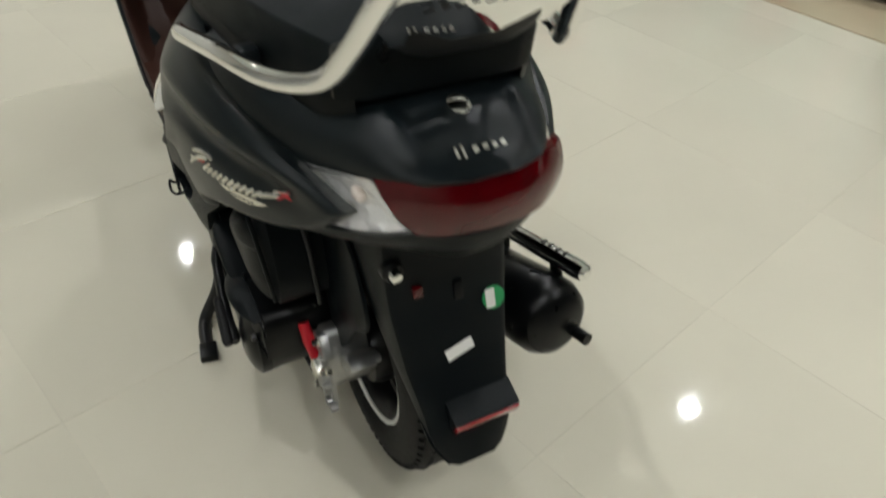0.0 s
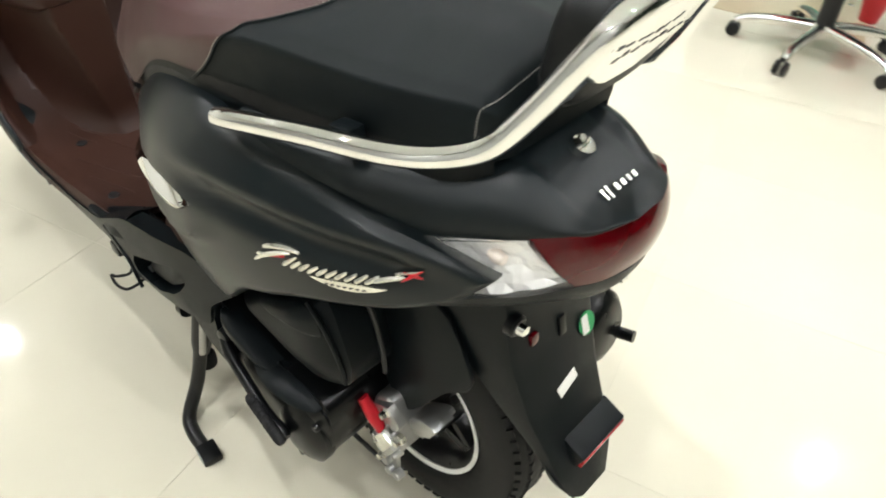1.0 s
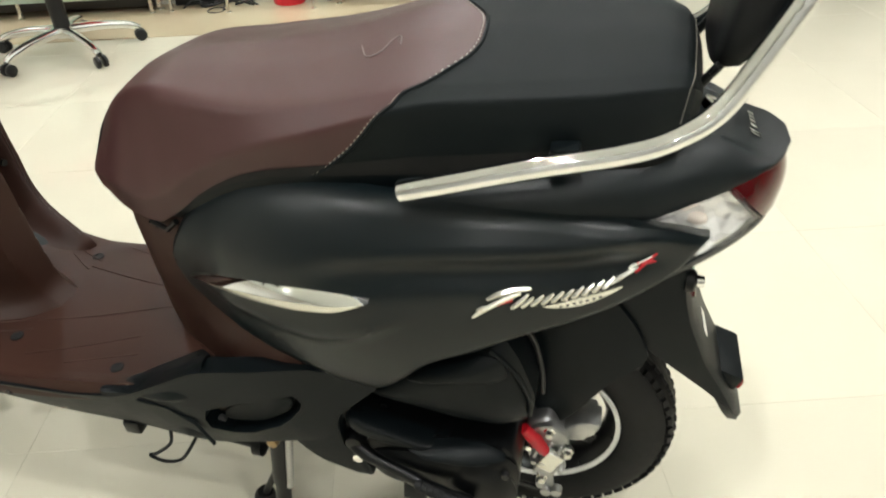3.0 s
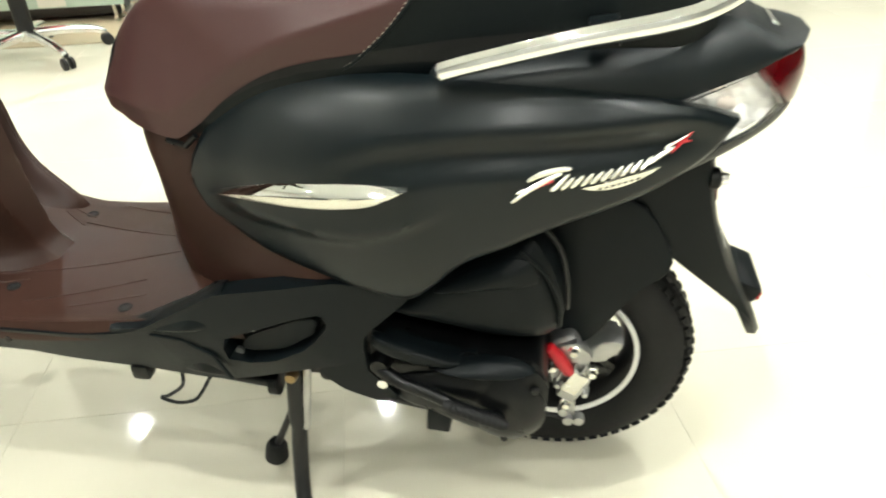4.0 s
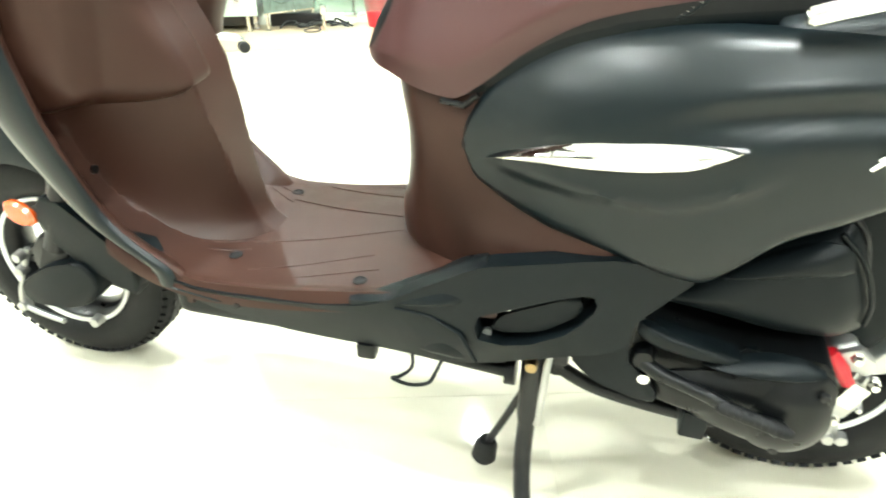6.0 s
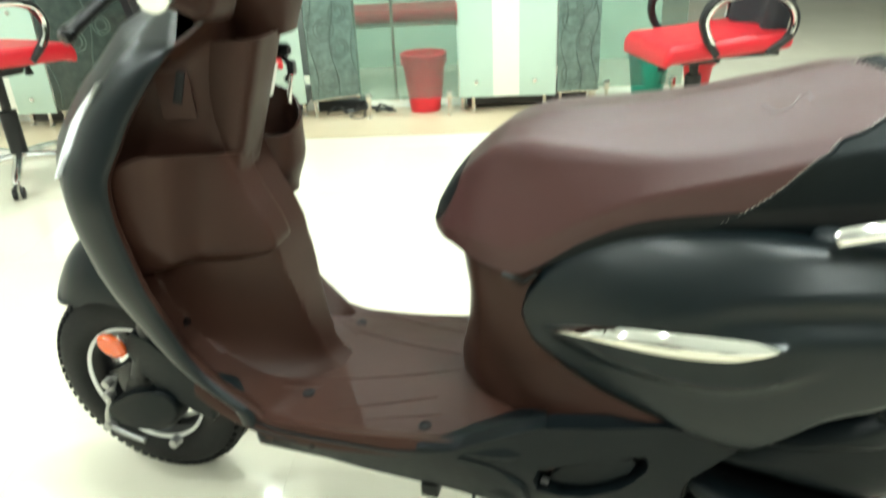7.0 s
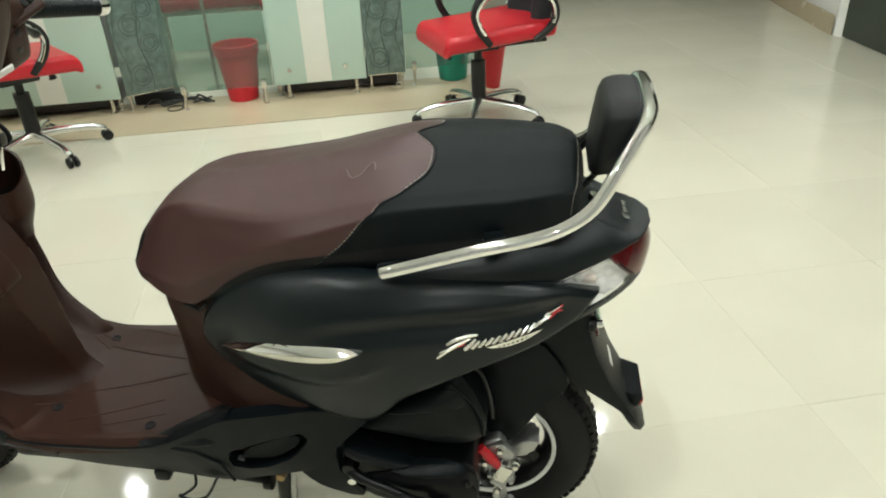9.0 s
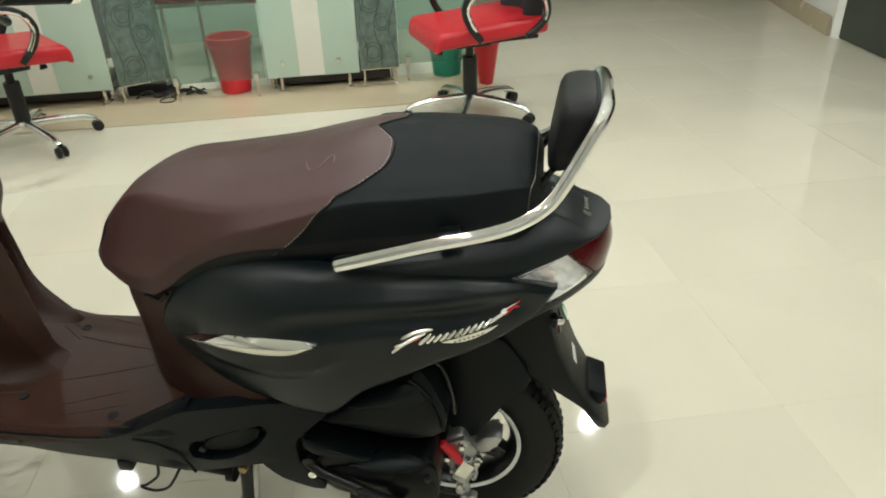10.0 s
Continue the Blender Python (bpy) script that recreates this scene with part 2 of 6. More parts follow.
def plate(bm, outline, y0, y1, bevel=0.0, segs=2):
    """An outline of (x, z) given depth from y0 to y1."""
    a = [bm.verts.new((x, y0, z)) for x, z in outline]
    b = [bm.verts.new((x, y1, z)) for x, z in outline]
    n = len(a)
    bm.faces.new(a)
    bm.faces.new(b[::-1])
    front = []
    for i in range(n):
        f = bm.faces.new((a[i], a[(i + 1) % n], b[(i + 1) % n], b[i]))
        front.append(bm.edges.get((a[i], a[(i + 1) % n])))
    if bevel:
        bmesh.ops.bevel(bm, geom=front, offset=bevel, segments=segs, affect="EDGES", profile=0.6, clamp_overlap=True)
    return bm


def dome(bm, outline, rim, top, back=None, n=7, power=2.6):
    """A pillow over an outline of (x, z): it rises in y from rim to top."""
    cx, cz = (sum(p[k] for p in outline) / len(outline) for k in (0, 1))
    rows = [] if back is None else [[Vector((x, back, z)) for x, z in outline]]
    for i in range(n + 1):
        s = 1 - i / n * 0.97
        y = rim + (top - rim) * (1 - s ** power)
        rows.append([Vector((cx + (x - cx) * (s if i else 1), y, cz + (z - cz) * (s if i else 1))) for x, z in outline])
    vs = sheet(bm, rows, wrap=True)
    bm.faces.new(vs[-1])
    return bm


def rounded(outline, n=4):
    """A closed outline with its corners drawn smooth."""
    p = [Vector((x, 0, z)) for x, z in outline]
    out = []
    for i in range(len(p)):
        a, b, c = p[i - 1], p[i], p[(i + 1) % len(p)]
        q, r = b + (a - b) * 0.3, b + (c - b) * 0.3
        for k in range(n + 1):
            t = k / n
            v = (1 - t) ** 2 * q + 2 * t * (1 - t) * b + t * t * r
            out.append((v.x, v.z))
    return out


def fresh():
    return bmesh.new()


# ---- the room ----
ROOM = pose(0, 0, 0, 0, 0, 16.0)      # the tiles and desks lie turned by 16 degrees


def room_box(name, size, centre, material, bevel=0.0, kind="structure", label="", category=""):
    bm = block(fresh(), size, ROOM @ pose(*centre), bevel)
    ob = part(name, bm, material)
    return tagged(ob, label, category, kind=kind)


room_box("floor", (13.0, 13.0, 0.10), (0.4, 3.2, -0.0508), GROUT, label="grey-beige grout bed under polished floor tiles", category="floor")
room_box("ceiling", (13.0, 13.0, 0.12), (0.4, 3.2, 3.06), CEILING_PAINT, label="flat white painted showroom ceiling", category="ceiling")
room_box("wall_north", (13.0, 0.2, 3.0), (0.4, 9.6, 1.5), WALL_PAINT, label="plain white painted far wall", category="wall")
# Never in view: its grey only sets what chrome and black paint reflect.
room_box("unseen_wall_south", (13.0, 0.2, 3.0), (0.4, -3.2, 1.5), GREY_WALL, label="unseen grey wall, toned for its reflection in the scooter", category="wall")
room_box("wall_west", (0.2, 12.6, 3.0), (-6.0, 3.2, 1.5), WALL_PAINT, label="plain white painted side wall", category="wall")
# Unseen wall, made dark to deepen the reflections on the scooter.
room_box("unseen_wall_east", (0.2, 12.6, 3.0), (6.8, 3.2, 1.5), DARK_GLASS, label="unseen dark glass side wall, added to darken reflections", category="wall")
room_box("baseboard_north", (12.8, 0.02, 0.12), (0.4, 9.49, 0.062), SKIRTING, label="beige tile skirting along the wall", category="skirting")


# the white wall, its skirting and the dark glazing that meets it
def wall_run(name, a, b, height, thick, material, z0=0.0, side=1, bevel=0.0, label="", category="wall"):
    a, b = Vector((*a, 0)), Vector((*b, 0))
    way = (b - a).normalized()
    m = Matrix.Translation((a + b) / 2 + Vector((0, 0, z0 + height / 2))) @ pose(0, 0, 0, 0, 0, math.degrees(math.atan2(way.y, way.x))) @ pose(0, side * thick / 2, 0)
    ob = part(name, block(fresh(), ((b - a).length, thick, height), m, bevel), material)
    return tagged(ob, label, category, kind="structure")


wall_run("wall_side", (2.06, 4.25), (1.98, 5.60), 3.0, 0.25, WALL_PAINT, side=-1, label="white painted wall beside the dark glazing")
wall_run("baseboard_side", (2.045, 4.27), (1.965, 5.58), 0.13, 0.014, SKIRTING, z0=0.002, side=1, label="beige tile skirting of the white wall", category="skirting")
wall_run("trim_side", (2.09, 4.19), (2.055, 4.245), 3.0, 0.05, WALL_PAINT, side=-1, label="narrow white corner trim", category="trim")
wall_run("window_1", (2.40, 2.40), (2.085, 4.18), 2.6, 0.012, DARK_GLASS, z0=0.01, side=-1, label="dark green tinted glass partition standing on the floor", category="glass wall")

# ceiling lamps
lamp = None
# (-4.01, -0.62) and (3.39, 1.31) continue the grid, added to brighten the floor.
LAMP_PLACES = [(-4.01, -0.62), (-4.01, 1.31), (-4.01, 3.24), (-2.16, -0.62), (-2.16, 3.24), (3.39, 1.31)]
for u, v in LAMP_PLACES + [(u, v) for u in (-0.31, 1.54) for v in (-2.55, -0.62, 1.31, 3.24)]:
    at = ROOM @ pose(u, v, 3.0)
    if lamp is None:
        lamp = thing("ceiling_light", "round white recessed ceiling downlight, switched on", "ceiling light", at, "ceiling downlights")
        part("frame", lathe(fresh(), [(0.037, -0.001), (0.060, -0.001), (0.060, -0.008), (0.054, -0.012), (0.039, -0.012), (0.037, -0.008)], segs=28, close=True), CEILING_PAINT, lamp)
        part("diffuser", lathe(fresh(), [(0.036, -0.003), (0.036, -0.007), (0.0, -0.008)], segs=28), LAMP_GLOW, lamp)
    else:
        copy_thing(lamp, at)


# ---- the scooter ----
SCOOTER = thing("scooter", "matt black scooter with brown inner panels on its stand", "scooter", pose(0, 0, 0, 2.2, 0, 0))

half_width = curve([-0.66, -0.60, -0.55, -0.472, -0.445, -0.35, -0.25, -0.165, -0.05, 0.05, 0.137, 0.185, 0.25, 0.285],
                   [0.040, 0.085, 0.115, 0.146, 0.157, 0.205, 0.236, 0.246, 0.236, 0.208, 0.165, 0.135, 0.073, 0.030])
belt = curve([-0.47, -0.165, 0.137, 0.285], [0.57, 0.62, 0.65, 0.66])
crease = curve([-0.30, -0.23, -0.145, -0.04, 0.07, 0.16], [0.618, 0.650, 0.667, 0.675, 0.674, 0.668])


flare_line = curve([-0.50, -0.440, -0.345, -0.270, -0.229, -0.165, -0.119, -0.05], [0.546, 0.548, 0.549, 0.547, 0.551, 0.576, 0.600, 0.635])


def ramp(x, a, b):
    t = min(max((x - a) / (b - a), 0), 1)
    return t * t * (3 - 2 * t)


def body(x, z):
    """Half the body's width at a length and a height."""
    d = z - belt(x)
    w = half_width(x) - (5.0 * d * d if d > 0 else 1.0 * d * d)
    c = z - crease(x)
    keep = ramp(x, -0.29, -0.16) * (1 - ramp(x, 0.08, 0.17))
    w -= keep * (0.0110 * math.exp(-((c + 0.020) / 0.016) ** 2) - 0.003 * math.exp(-((c - 0.006) / 0.010) ** 2))
    # a flare along the chrome blade
    e = z - flare_line(x)
    w += 0.0075 * (math.exp(-e / 0.022) if e > 0 else math.exp(-(e / 0.010) ** 2)) * ramp(x, -0.45, -0.37) * (1 - ramp(x, -0.18, -0.105))
    return max(w, 0.02)


def on_body(x, z, off, s):
    """A point on the side of the body; s is -1 on the left and 1 on the right."""
    return Vector((x, s * (body(x, z) + off), z))


panel_top = curve([-0.474, -0.470, -0.458, -0.440, -0.408, -0.369, -0.326, -0.272, -0.199, -0.131, -0.060, -0.015, 0.035, 0.088, 0.148, 0.186],
                  [0.560, 0.580, 0.605, 0.630, 0.660, 0.685, 0.701, 0.712, 0.719, 0.720, 0.7175, 0.714, 0.707, 0.694, 0.677, 0.659])
panel_low = curve([-0.474, -0.462, -0.433, -0.379, -0.319, -0.278, -0.237, -0.184, -0.150, -0.118, -0.060, -0.003, 0.053, 0.110, 0.164, 0.186],
                  [0.552, 0.524, 0.502, 0.482, 0.468, 0.458, 0.446, 0.437, 0.466, 0.502, 0.534, 0.561, 0.578, 0.597, 0.630, 0.656])


def side_panel(s, label):
    rows = []
    for i in range(91):
        x = -0.474 + 0.66 * (i / 90) ** (1.15 if i < 45 else 1.15)
        a, b = panel_low(x), panel_top(x)
        row = []
        for k in range(33):
            t = k / 32
            z = a + (b - a) * t
            edge = min(t, 1 - t) * (b - a)
            tuck = -0.007 * (1 - ramp(edge, 0.0, 0.009))
            row.append(on_body(x, z, tuck, s))
        rows.append(row)
    return part("side_panel", solid(fresh(), rows, lambda p: (0, -s * 0.014, 0)), BLACK_PAINT, SCOOTER, label)


def blade(s):
    """The chrome blade let into the side panel: a bright ridge over a satin flat."""
    up = curve([-0.440, -0.385, -0.336, -0.268, -0.207, -0.165], [0.554, 0.580, 0.598, 0.612, 0.619, 0.6205])
    lo = curve([-0.440, -0.425, -0.372, -0.305, -0.239, -0.208, -0.184, -0.165], [0.5535, 0.5555, 0.566, 0.575, 0.586, 0.594, 0.606, 0.6195])
    chrome, satin = [], []
    for i in range(41):
        x = -0.440 + 0.275 * i / 40
        a, b = lo(x), up(x)
        mid = a + (b - a) * 0.50
        chrome.append([on_body(x, b, -0.002, s), on_body(x, b - 0.12 * (b - a), 0.005, s), on_body(x, mid + 0.1 * (b - a), 0.010, s), on_body(x, mid, 0.008, s), on_body(x, mid, -0.002, s)])
        satin.append([on_body(x, mid, 0.007, s), on_body(x, a + (mid - a) * 0.4, 0.0065, s), on_body(x, a + 0.1 * (mid - a), 0.004, s), on_body(x, a, -0.002, s)])
    ob = part("side_trim", sheet_bm(chrome), CHROME, SCOOTER, "chrome blade trim")
    part("lower_trim", sheet_bm(satin), SATIN, ob, "satin silver lower face")


def sheet_bm(rows):
    bm = fresh()
    sheet(bm, rows)
    return bm


for side_, word in ((-1, "matt black sculpted side panel"), (1, "matt black sculpted side panel")):
    side_panel(side_, word)
    blade(side_)

# seat: one loft in two coverings that meet along a stitched seam
seat_top = curve([-0.628, -0.622, -0.605, -0.573, -0.533, -0.487, -0.377, -0.254, -0.174, -0.121, -0.006, 0.090, 0.130, 0.148, 0.158],
                 [0.625, 0.655, 0.690, 0.732, 0.768, 0.788, 0.806, 0.829, 0.851, 0.865, 0.872, 0.871, 0.863, 0.849, 0.825])
seat_low = curve([-0.628, -0.612, -0.585, -0.540, -0.489, -0.451, -0.403, -0.353, -0.289, -0.240, -0.100, 0.020, 0.110, 0.158],
                 [0.640, 0.634, 0.628, 0.616, 0.610, 0.630, 0.667, 0.694, 0.712, 0.720, 0.732, 0.742, 0.752, 0.765])
seat_wide = curve([-0.628, -0.622, -0.605, -0.573, -0.530, -0.480, -0.400, -0.300, -0.220, -0.120, 0.000, 0.080, 0.130, 0.150, 0.158],
                  [0.020, 0.045, 0.078, 0.104, 0.128, 0.143, 0.158, 0.174, 0.181, 0.176, 0.164, 0.146, 0.124, 0.105, 0.085])


# section: half profiles through rim, lower crease, upper crease and crown
low_crease = curve([-0.62, -0.50, -0.37, -0.276, -0.184, -0.10, 0.16], [0.30, 0.25, 0.31, 0.46, 0.57, 0.63, 0.63])
high_crease = curve([-0.62, -0.50, -0.40, -0.32, -0.25, -0.18, -0.10, 0.16], [0.86, 0.95, 0.86, 0.75, 0.72, 0.72, 0.72, 0.72])
high_side = curve([-0.62, -0.50, -0.40, -0.32, -0.25, -0.10, 0.16], [0.55, 0.68, 0.80, 0.86, 0.86, 0.86, 0.84])


def seat_section(x, u):
    """Share of the width and of the height at u, from 0 at the rim to 1 at the crown."""
    h2, h1, k1 = low_crease(x), high_crease(x), high_side(x)
    marks = (0.0, 0.26, 0.56, 0.78, 1.001)
    ys, zs = (0.955, 1.0, k1, 0.48 * k1, 0.0), (0.0, h2, h1, 0.36 * h1 + 0.64, 1.0)
    y = z = 0.0
    for d in (-0.036, -0.018, 0.0, 0.018, 0.036):
        v = u + d
        sign = 1.0
        if v > 1.0:
            v, sign = 2.0 - v, -1.0
        v = max(v, 0.0)
        i = max(k for k in range(4) if marks[k] <= v)
        t = (v - marks[i]) / (marks[i + 1] - marks[i])
        y += 0.2 * sign * (ys[i] + (ys[i + 1] - ys[i]) * t)
        z += 0.2 * (zs[i] + (zs[i + 1] - zs[i]) * t)
    return y, z


def seat_point(x, a, out=0.0):
    """A point of the seat's skin at length x and turn a: 0 at the left rim, half a turn at the right rim."""
    u = a / (math.pi / 2)
    y, z = seat_section(x, u if u <= 1.0 else 2.0 - u)
    lo, hi = seat_low(x), seat_top(x) + out
    return Vector((x, math.copysign(y * (seat_wide(x) + out), u - 1.0 if u != 1.0 else 1.0), lo + (hi - lo) * z))


seam_line = curve([0.0, 0.19, 0.33, 0.50, 0.60, 0.68, 0.77, 0.86, 0.94, 1.0], [-0.245, -0.178, -0.146, -0.130, -0.099, -0.073, -0.066, -0.069, -0.086, -0.102])


def seam_x(a):
    """Where along the seat the seam runs, by the turn about it."""
    u = a / (math.pi / 2)
    return seam_line(u if u <= 1.0 else 2.0 - u)


def nose_x(a):
    """The front edge of the brown vinyl, where the black nose band begins."""
    return -0.628 + 0.050 * ramp(math.sin(a), 0.25, 0.85)


TURNS = [math.pi * k / 96 for k in range(97)]
rows = [[seat_point(nose_x(a) + (seam_x(a) - nose_x(a)) * (i / 54) ** 1.2, a) for a in TURNS] for i in range(55)]
seat = part("seat", sheet_bm(rows), BROWN_VINYL, SCOOTER, "maroon brown vinyl front of the seat")
nose = [a for a in TURNS if math.sin(a) > 0.24]
part("nose_band", sheet_bm([[seat_point(-0.6285 + (nose_x(a) + 0.007 + 0.6285) * i / 6, a, 0.0004) for a in nose] for i in range(7)]), BLACK_VINYL, seat, "black vinyl band over the seat's nose")
# Black strip over the vinyl rim, painting in the shade of the gap below.
for s in (0, 1):
    rows = []
    for i in range(41):
        x = -0.46 + 0.58 * i / 40
        tall = 0.005 + 0.075 * ramp(x, -0.46, -0.30)
        rows.append([seat_point(x, (math.pi if s else 0.0) + (-1 if s else 1) * tall * math.pi / 2 * k / 4, 0.0012) for k in range(5)])
    part("seat_gap_shade", sheet_bm(rows), RUBBER, seat, "black strip standing in for the shaded gap under the seat")
rows = [[seat_point(seam_x(a) + (0.158 - seam_x(a)) * (1 - (1 - i / 44) ** 1.25), a) for a in TURNS] for i in range(45)]
bm = fresh()
vs = sheet(bm, rows)
bm.faces.new(vs[-1])
part("rear_cover", bm, BLACK_VINYL, seat, "black textured vinyl pillion part")
bm = fresh()
tube(bm, [seat_point(seam_x(a), a, 0.0002) for a in TURNS], 0.0022, 6)
part("piping", bm, BLACK_VINYL, seat)
bm = fresh()
fine = [math.pi * k / 260 for k in range(3, 258)]
for k in range(0, len(fine) - 2, 2):
    p, q = (seat_point(seam_x(a) - 0.0045, a, 0.0006) for a in (fine[k], fine[k] + 0.008))
    tube(bm, [p, q], 0.00065, 5)
tagged(part("stitching", bm, THREAD, seat, "pale stitched thread along the seam"), kind="stuff")
rear_seam = lambda a: 0.1485 - 0.0135 * (1 - math.sin(a)) ** 1.3
bm = fresh()
for k in range(0, len(fine) - 2, 2):
    p, q = (seat_point(rear_seam(a), a, 0.0005) for a in (fine[k], fine[k] + 0.008))
    tube(bm, [p, q], 0.00055, 5)
tagged(part("rear_stitching", bm, THREAD, seat), kind="stuff")
# the small pale swirl stitched on the brown vinyl
bm = fresh()
swirl = [(-0.206, 0.80), (-0.194, 0.735), (-0.178, 0.745), (-0.168, 0.80), (-0.160, 0.80), (-0.157, 0.755)]
tube(bm, [seat_point(q.x, q.y * math.pi / 2, 0.0008) for q in smooth_path([(x, u, 0) for x, u in swirl], 6)], 0.0008, 6)
part("swirl_mark", bm, SWIRL_THREAD, seat, "pale embroidered swirl mark")
# seat pan: the black edge between the seat and the body
bm = fresh()
rows = []
for i in range(50):
    x = -0.60 + 0.75 * i / 49
    w, z = seat_wide(x) - 0.006 - 0.010 * ramp(-x, 0.40, 0.48), seat_low(x)
    d = 0.022 - 0.020 * ramp(-x, 0.42, 0.48)
    rows.append([Vector((x, -w, z + 0.004)), Vector((x, -w + 0.004, z - d)), Vector((x, w - 0.004, z - d)), Vector((x, w, z + 0.004))])
sheet(bm, rows)
part("seat_pan", bm, BLACK_PLASTIC, seat)

# brown cover under the seat's nose
skirt_y = curve([-0.95, -0.80, -0.60, -0.45, -0.35, -0.25, -0.18], [0.208, 0.213, 0.216, 0.228, 0.226, 0.212, 0.196])
cover_front = curve([0.30, 0.335, 0.381, 0.459, 0.531, 0.592, 0.64], [-0.606, -0.602, -0.602, -0.586, -0.580, -0.588, -0.596])
cover_end = curve([0.31, 0.40, 0.44, 0.455, 0.47, 0.64], [-0.47, -0.40, -0.29, -0.235, -0.205, -0.20])
rows = []
for i in range(29):
    z = 0.315 + 0.325 * i / 28
    xf = cover_front(z)
    half = []
    for k in range(25):
        t = k / 24
        x = xf + (cover_end(z) - xf) * t ** 1.8
        inner = body(x, max(z, 0.47)) - 0.010 - 0.25 * max(0.0, 0.47 - z) * ramp(x, -0.46, -0.60) + (0.45 * max(0.0, 0.485 - z) if z > 0.42 else 0.029) * ramp(x, -0.50, -0.36)
        inner = min(inner, skirt_y(x) - 0.012)
        round_ = math.sqrt(max(0.0, 1 - (1 - min((x - xf) / 0.050, 1)) ** 2))
        half.append((x, max(inner, 0.03) * round_))
    rows.append([Vector((x, -y, z)) for x, y in reversed(half)] + [Vector((x, y, z)) for x, y in half[1:]])
part("under_seat_cover", solid(fresh(), rows, lambda p: (0.010, 0.012 if p[1] < -0.02 else (-0.012 if p[1] > 0.02 else 0), 0)), BROWN_PLASTIC, SCOOTER, "brown plastic cover under the seat")

# footboard
bm = fresh()
board_z = curve([-1.00, -0.96, -0.92, -0.88, -0.84, -0.75, -0.62, -0.50, -0.40], [0.410, 0.376, 0.354, 0.341, 0.334, 0.336, 0.350, 0.366, 0.376])
rows = []
for i in range(33):
    x = -0.985 + 0.57 * i / 32
    z = board_z(x)
    row = []
    for k in range(41):
        y = -0.212 + 0.384 * k / 40
        e = 0.192 - abs(y + 0.020)
        z = board_z(x) - 0.010 * ramp(y, 0.05, 0.17)
        row.append(Vector((x, y, z + (0.007 if y < 0 else 0.002) * (1 - ramp(e, 0.012, 0.03)) - 0.016 * (1 - ramp(e, 0.0, 0.008)))))
    rows.append(row)
footboard = part("footboard", solid(bm, rows, lambda p: (0, 0, -0.012)), BROWN_PLASTIC, SCOOTER, "brown plastic footboard with moulded ribs")
for px, py in ((-0.84, -0.117), (-0.84, 0.107), (-0.618, -0.165), (-0.618, 0.140)):
    z = board_z(px) - 0.010 * ramp(py, 0.05, 0.17)
    bm = lathe(fresh(), [(0.0105, 0.0), (0.0105, 0.0018), (0.0078, 0.0025), (0.0072, 0.0012), (0.004, 0.0008), (0.0, 0.0008)], "z", (px, py, z), 20)
    part("screw", bm, RUBBER, footboard, "black recessed screw")
bm = fresh()
for s in (-1, 1):
    for a, b in (((-0.83, s * 0.075), (-0.60, s * 0.020)), ((-0.80, s * 0.150), (-0.62, s * 0.095)), ((-0.72, s * 0.160), (-0.60, s * 0.135)), ((-0.885, s * 0.10), (-0.83, s * 0.065)), ((-0.885, s * 0.12), (-0.825, s * 0.095))):
        tube(bm, [Vector((a[0] + (b[0] - a[0]) * t, a[1] + (b[1] - a[1]) * t, board_z(a[0] + (b[0] - a[0]) * t) - 0.0004 - 0.010 * ramp(a[1] + (b[1] - a[1]) * t, 0.05, 0.17))) for t in (0, 0.25, 0.5, 0.75, 1)], 0.0018, 6)
part("moulded_rib", bm, BROWN_PLASTIC, footboard)

# leg shield: brown inner panel with a centre column, black outer apron
rim_x = curve([0.335, 0.355, 0.408, 0.512, 0.616, 0.688, 0.734, 0.784, 0.823, 0.849, 0.878, 0.910, 0.95], [-0.866, -0.884, -0.946, -0.999, -1.022, -1.032, -1.030, -1.006, -0.986, -0.968, -0.949, -0.925, -0.900])
rim_y = curve([0.33, 0.50, 0.60, 0.70, 0.80, 0.86, 0.90, 0.95], [0.205, 0.215, 0.225, 0.225, 0.204, 0.182, 0.158, 0.085])
far_y = curve([0.33, 0.36, 0.40, 0.45, 0.50, 0.56, 0.64, 0.72, 0.80, 0.88, 0.95], [0.140, 0.142, 0.150, 0.162, 0.176, 0.187, 0.200, 0.203, 0.182, 0.122, 0.070])
spine = curve([0.336, 0.352, 0.40, 0.53, 0.62, 0.70, 0.80, 0.93], [-0.812, -0.836, -0.848, -0.862, -0.876, -0.912, -0.925, -0.895])
rows = []
for i in range(45):
    z = 0.302 + 0.666 * i / 44
    xe, ye, yf = rim_x(z), rim_y(z), far_y(z)
    row = []
    for k in range(97):
        y = -ye + (ye + yf) * k / 96
        e = min(ye + y, yf - y)
        deep = 0.055 * ramp(e, 0.004, 0.05) * ramp(z, 0.305, 0.375) * (1 - ramp(z, 0.86, 0.92))
        foot, crest = float(np.interp(z, (0.35, 0.55, 0.64), (-0.112, -0.144, -0.150))), float(np.interp(z, (0.35, 0.55, 0.64), (-0.036, -0.086, -0.098)))
        col = min(1, max(0, (y - foot) / (crest - foot))) * (1 - min(1, max(0, (y - 0.012) / 0.046)))
        row.append(Vector(((xe - deep) * (1 - col) + max(spine(z), xe - deep) * col, y, z)))
    rows.append(row)
shield = part("leg_shield", solid(fresh(), rows, lambda p: (-0.010, 0, 0)), BROWN_PLASTIC, SCOOTER, "brown plastic inner leg shield")
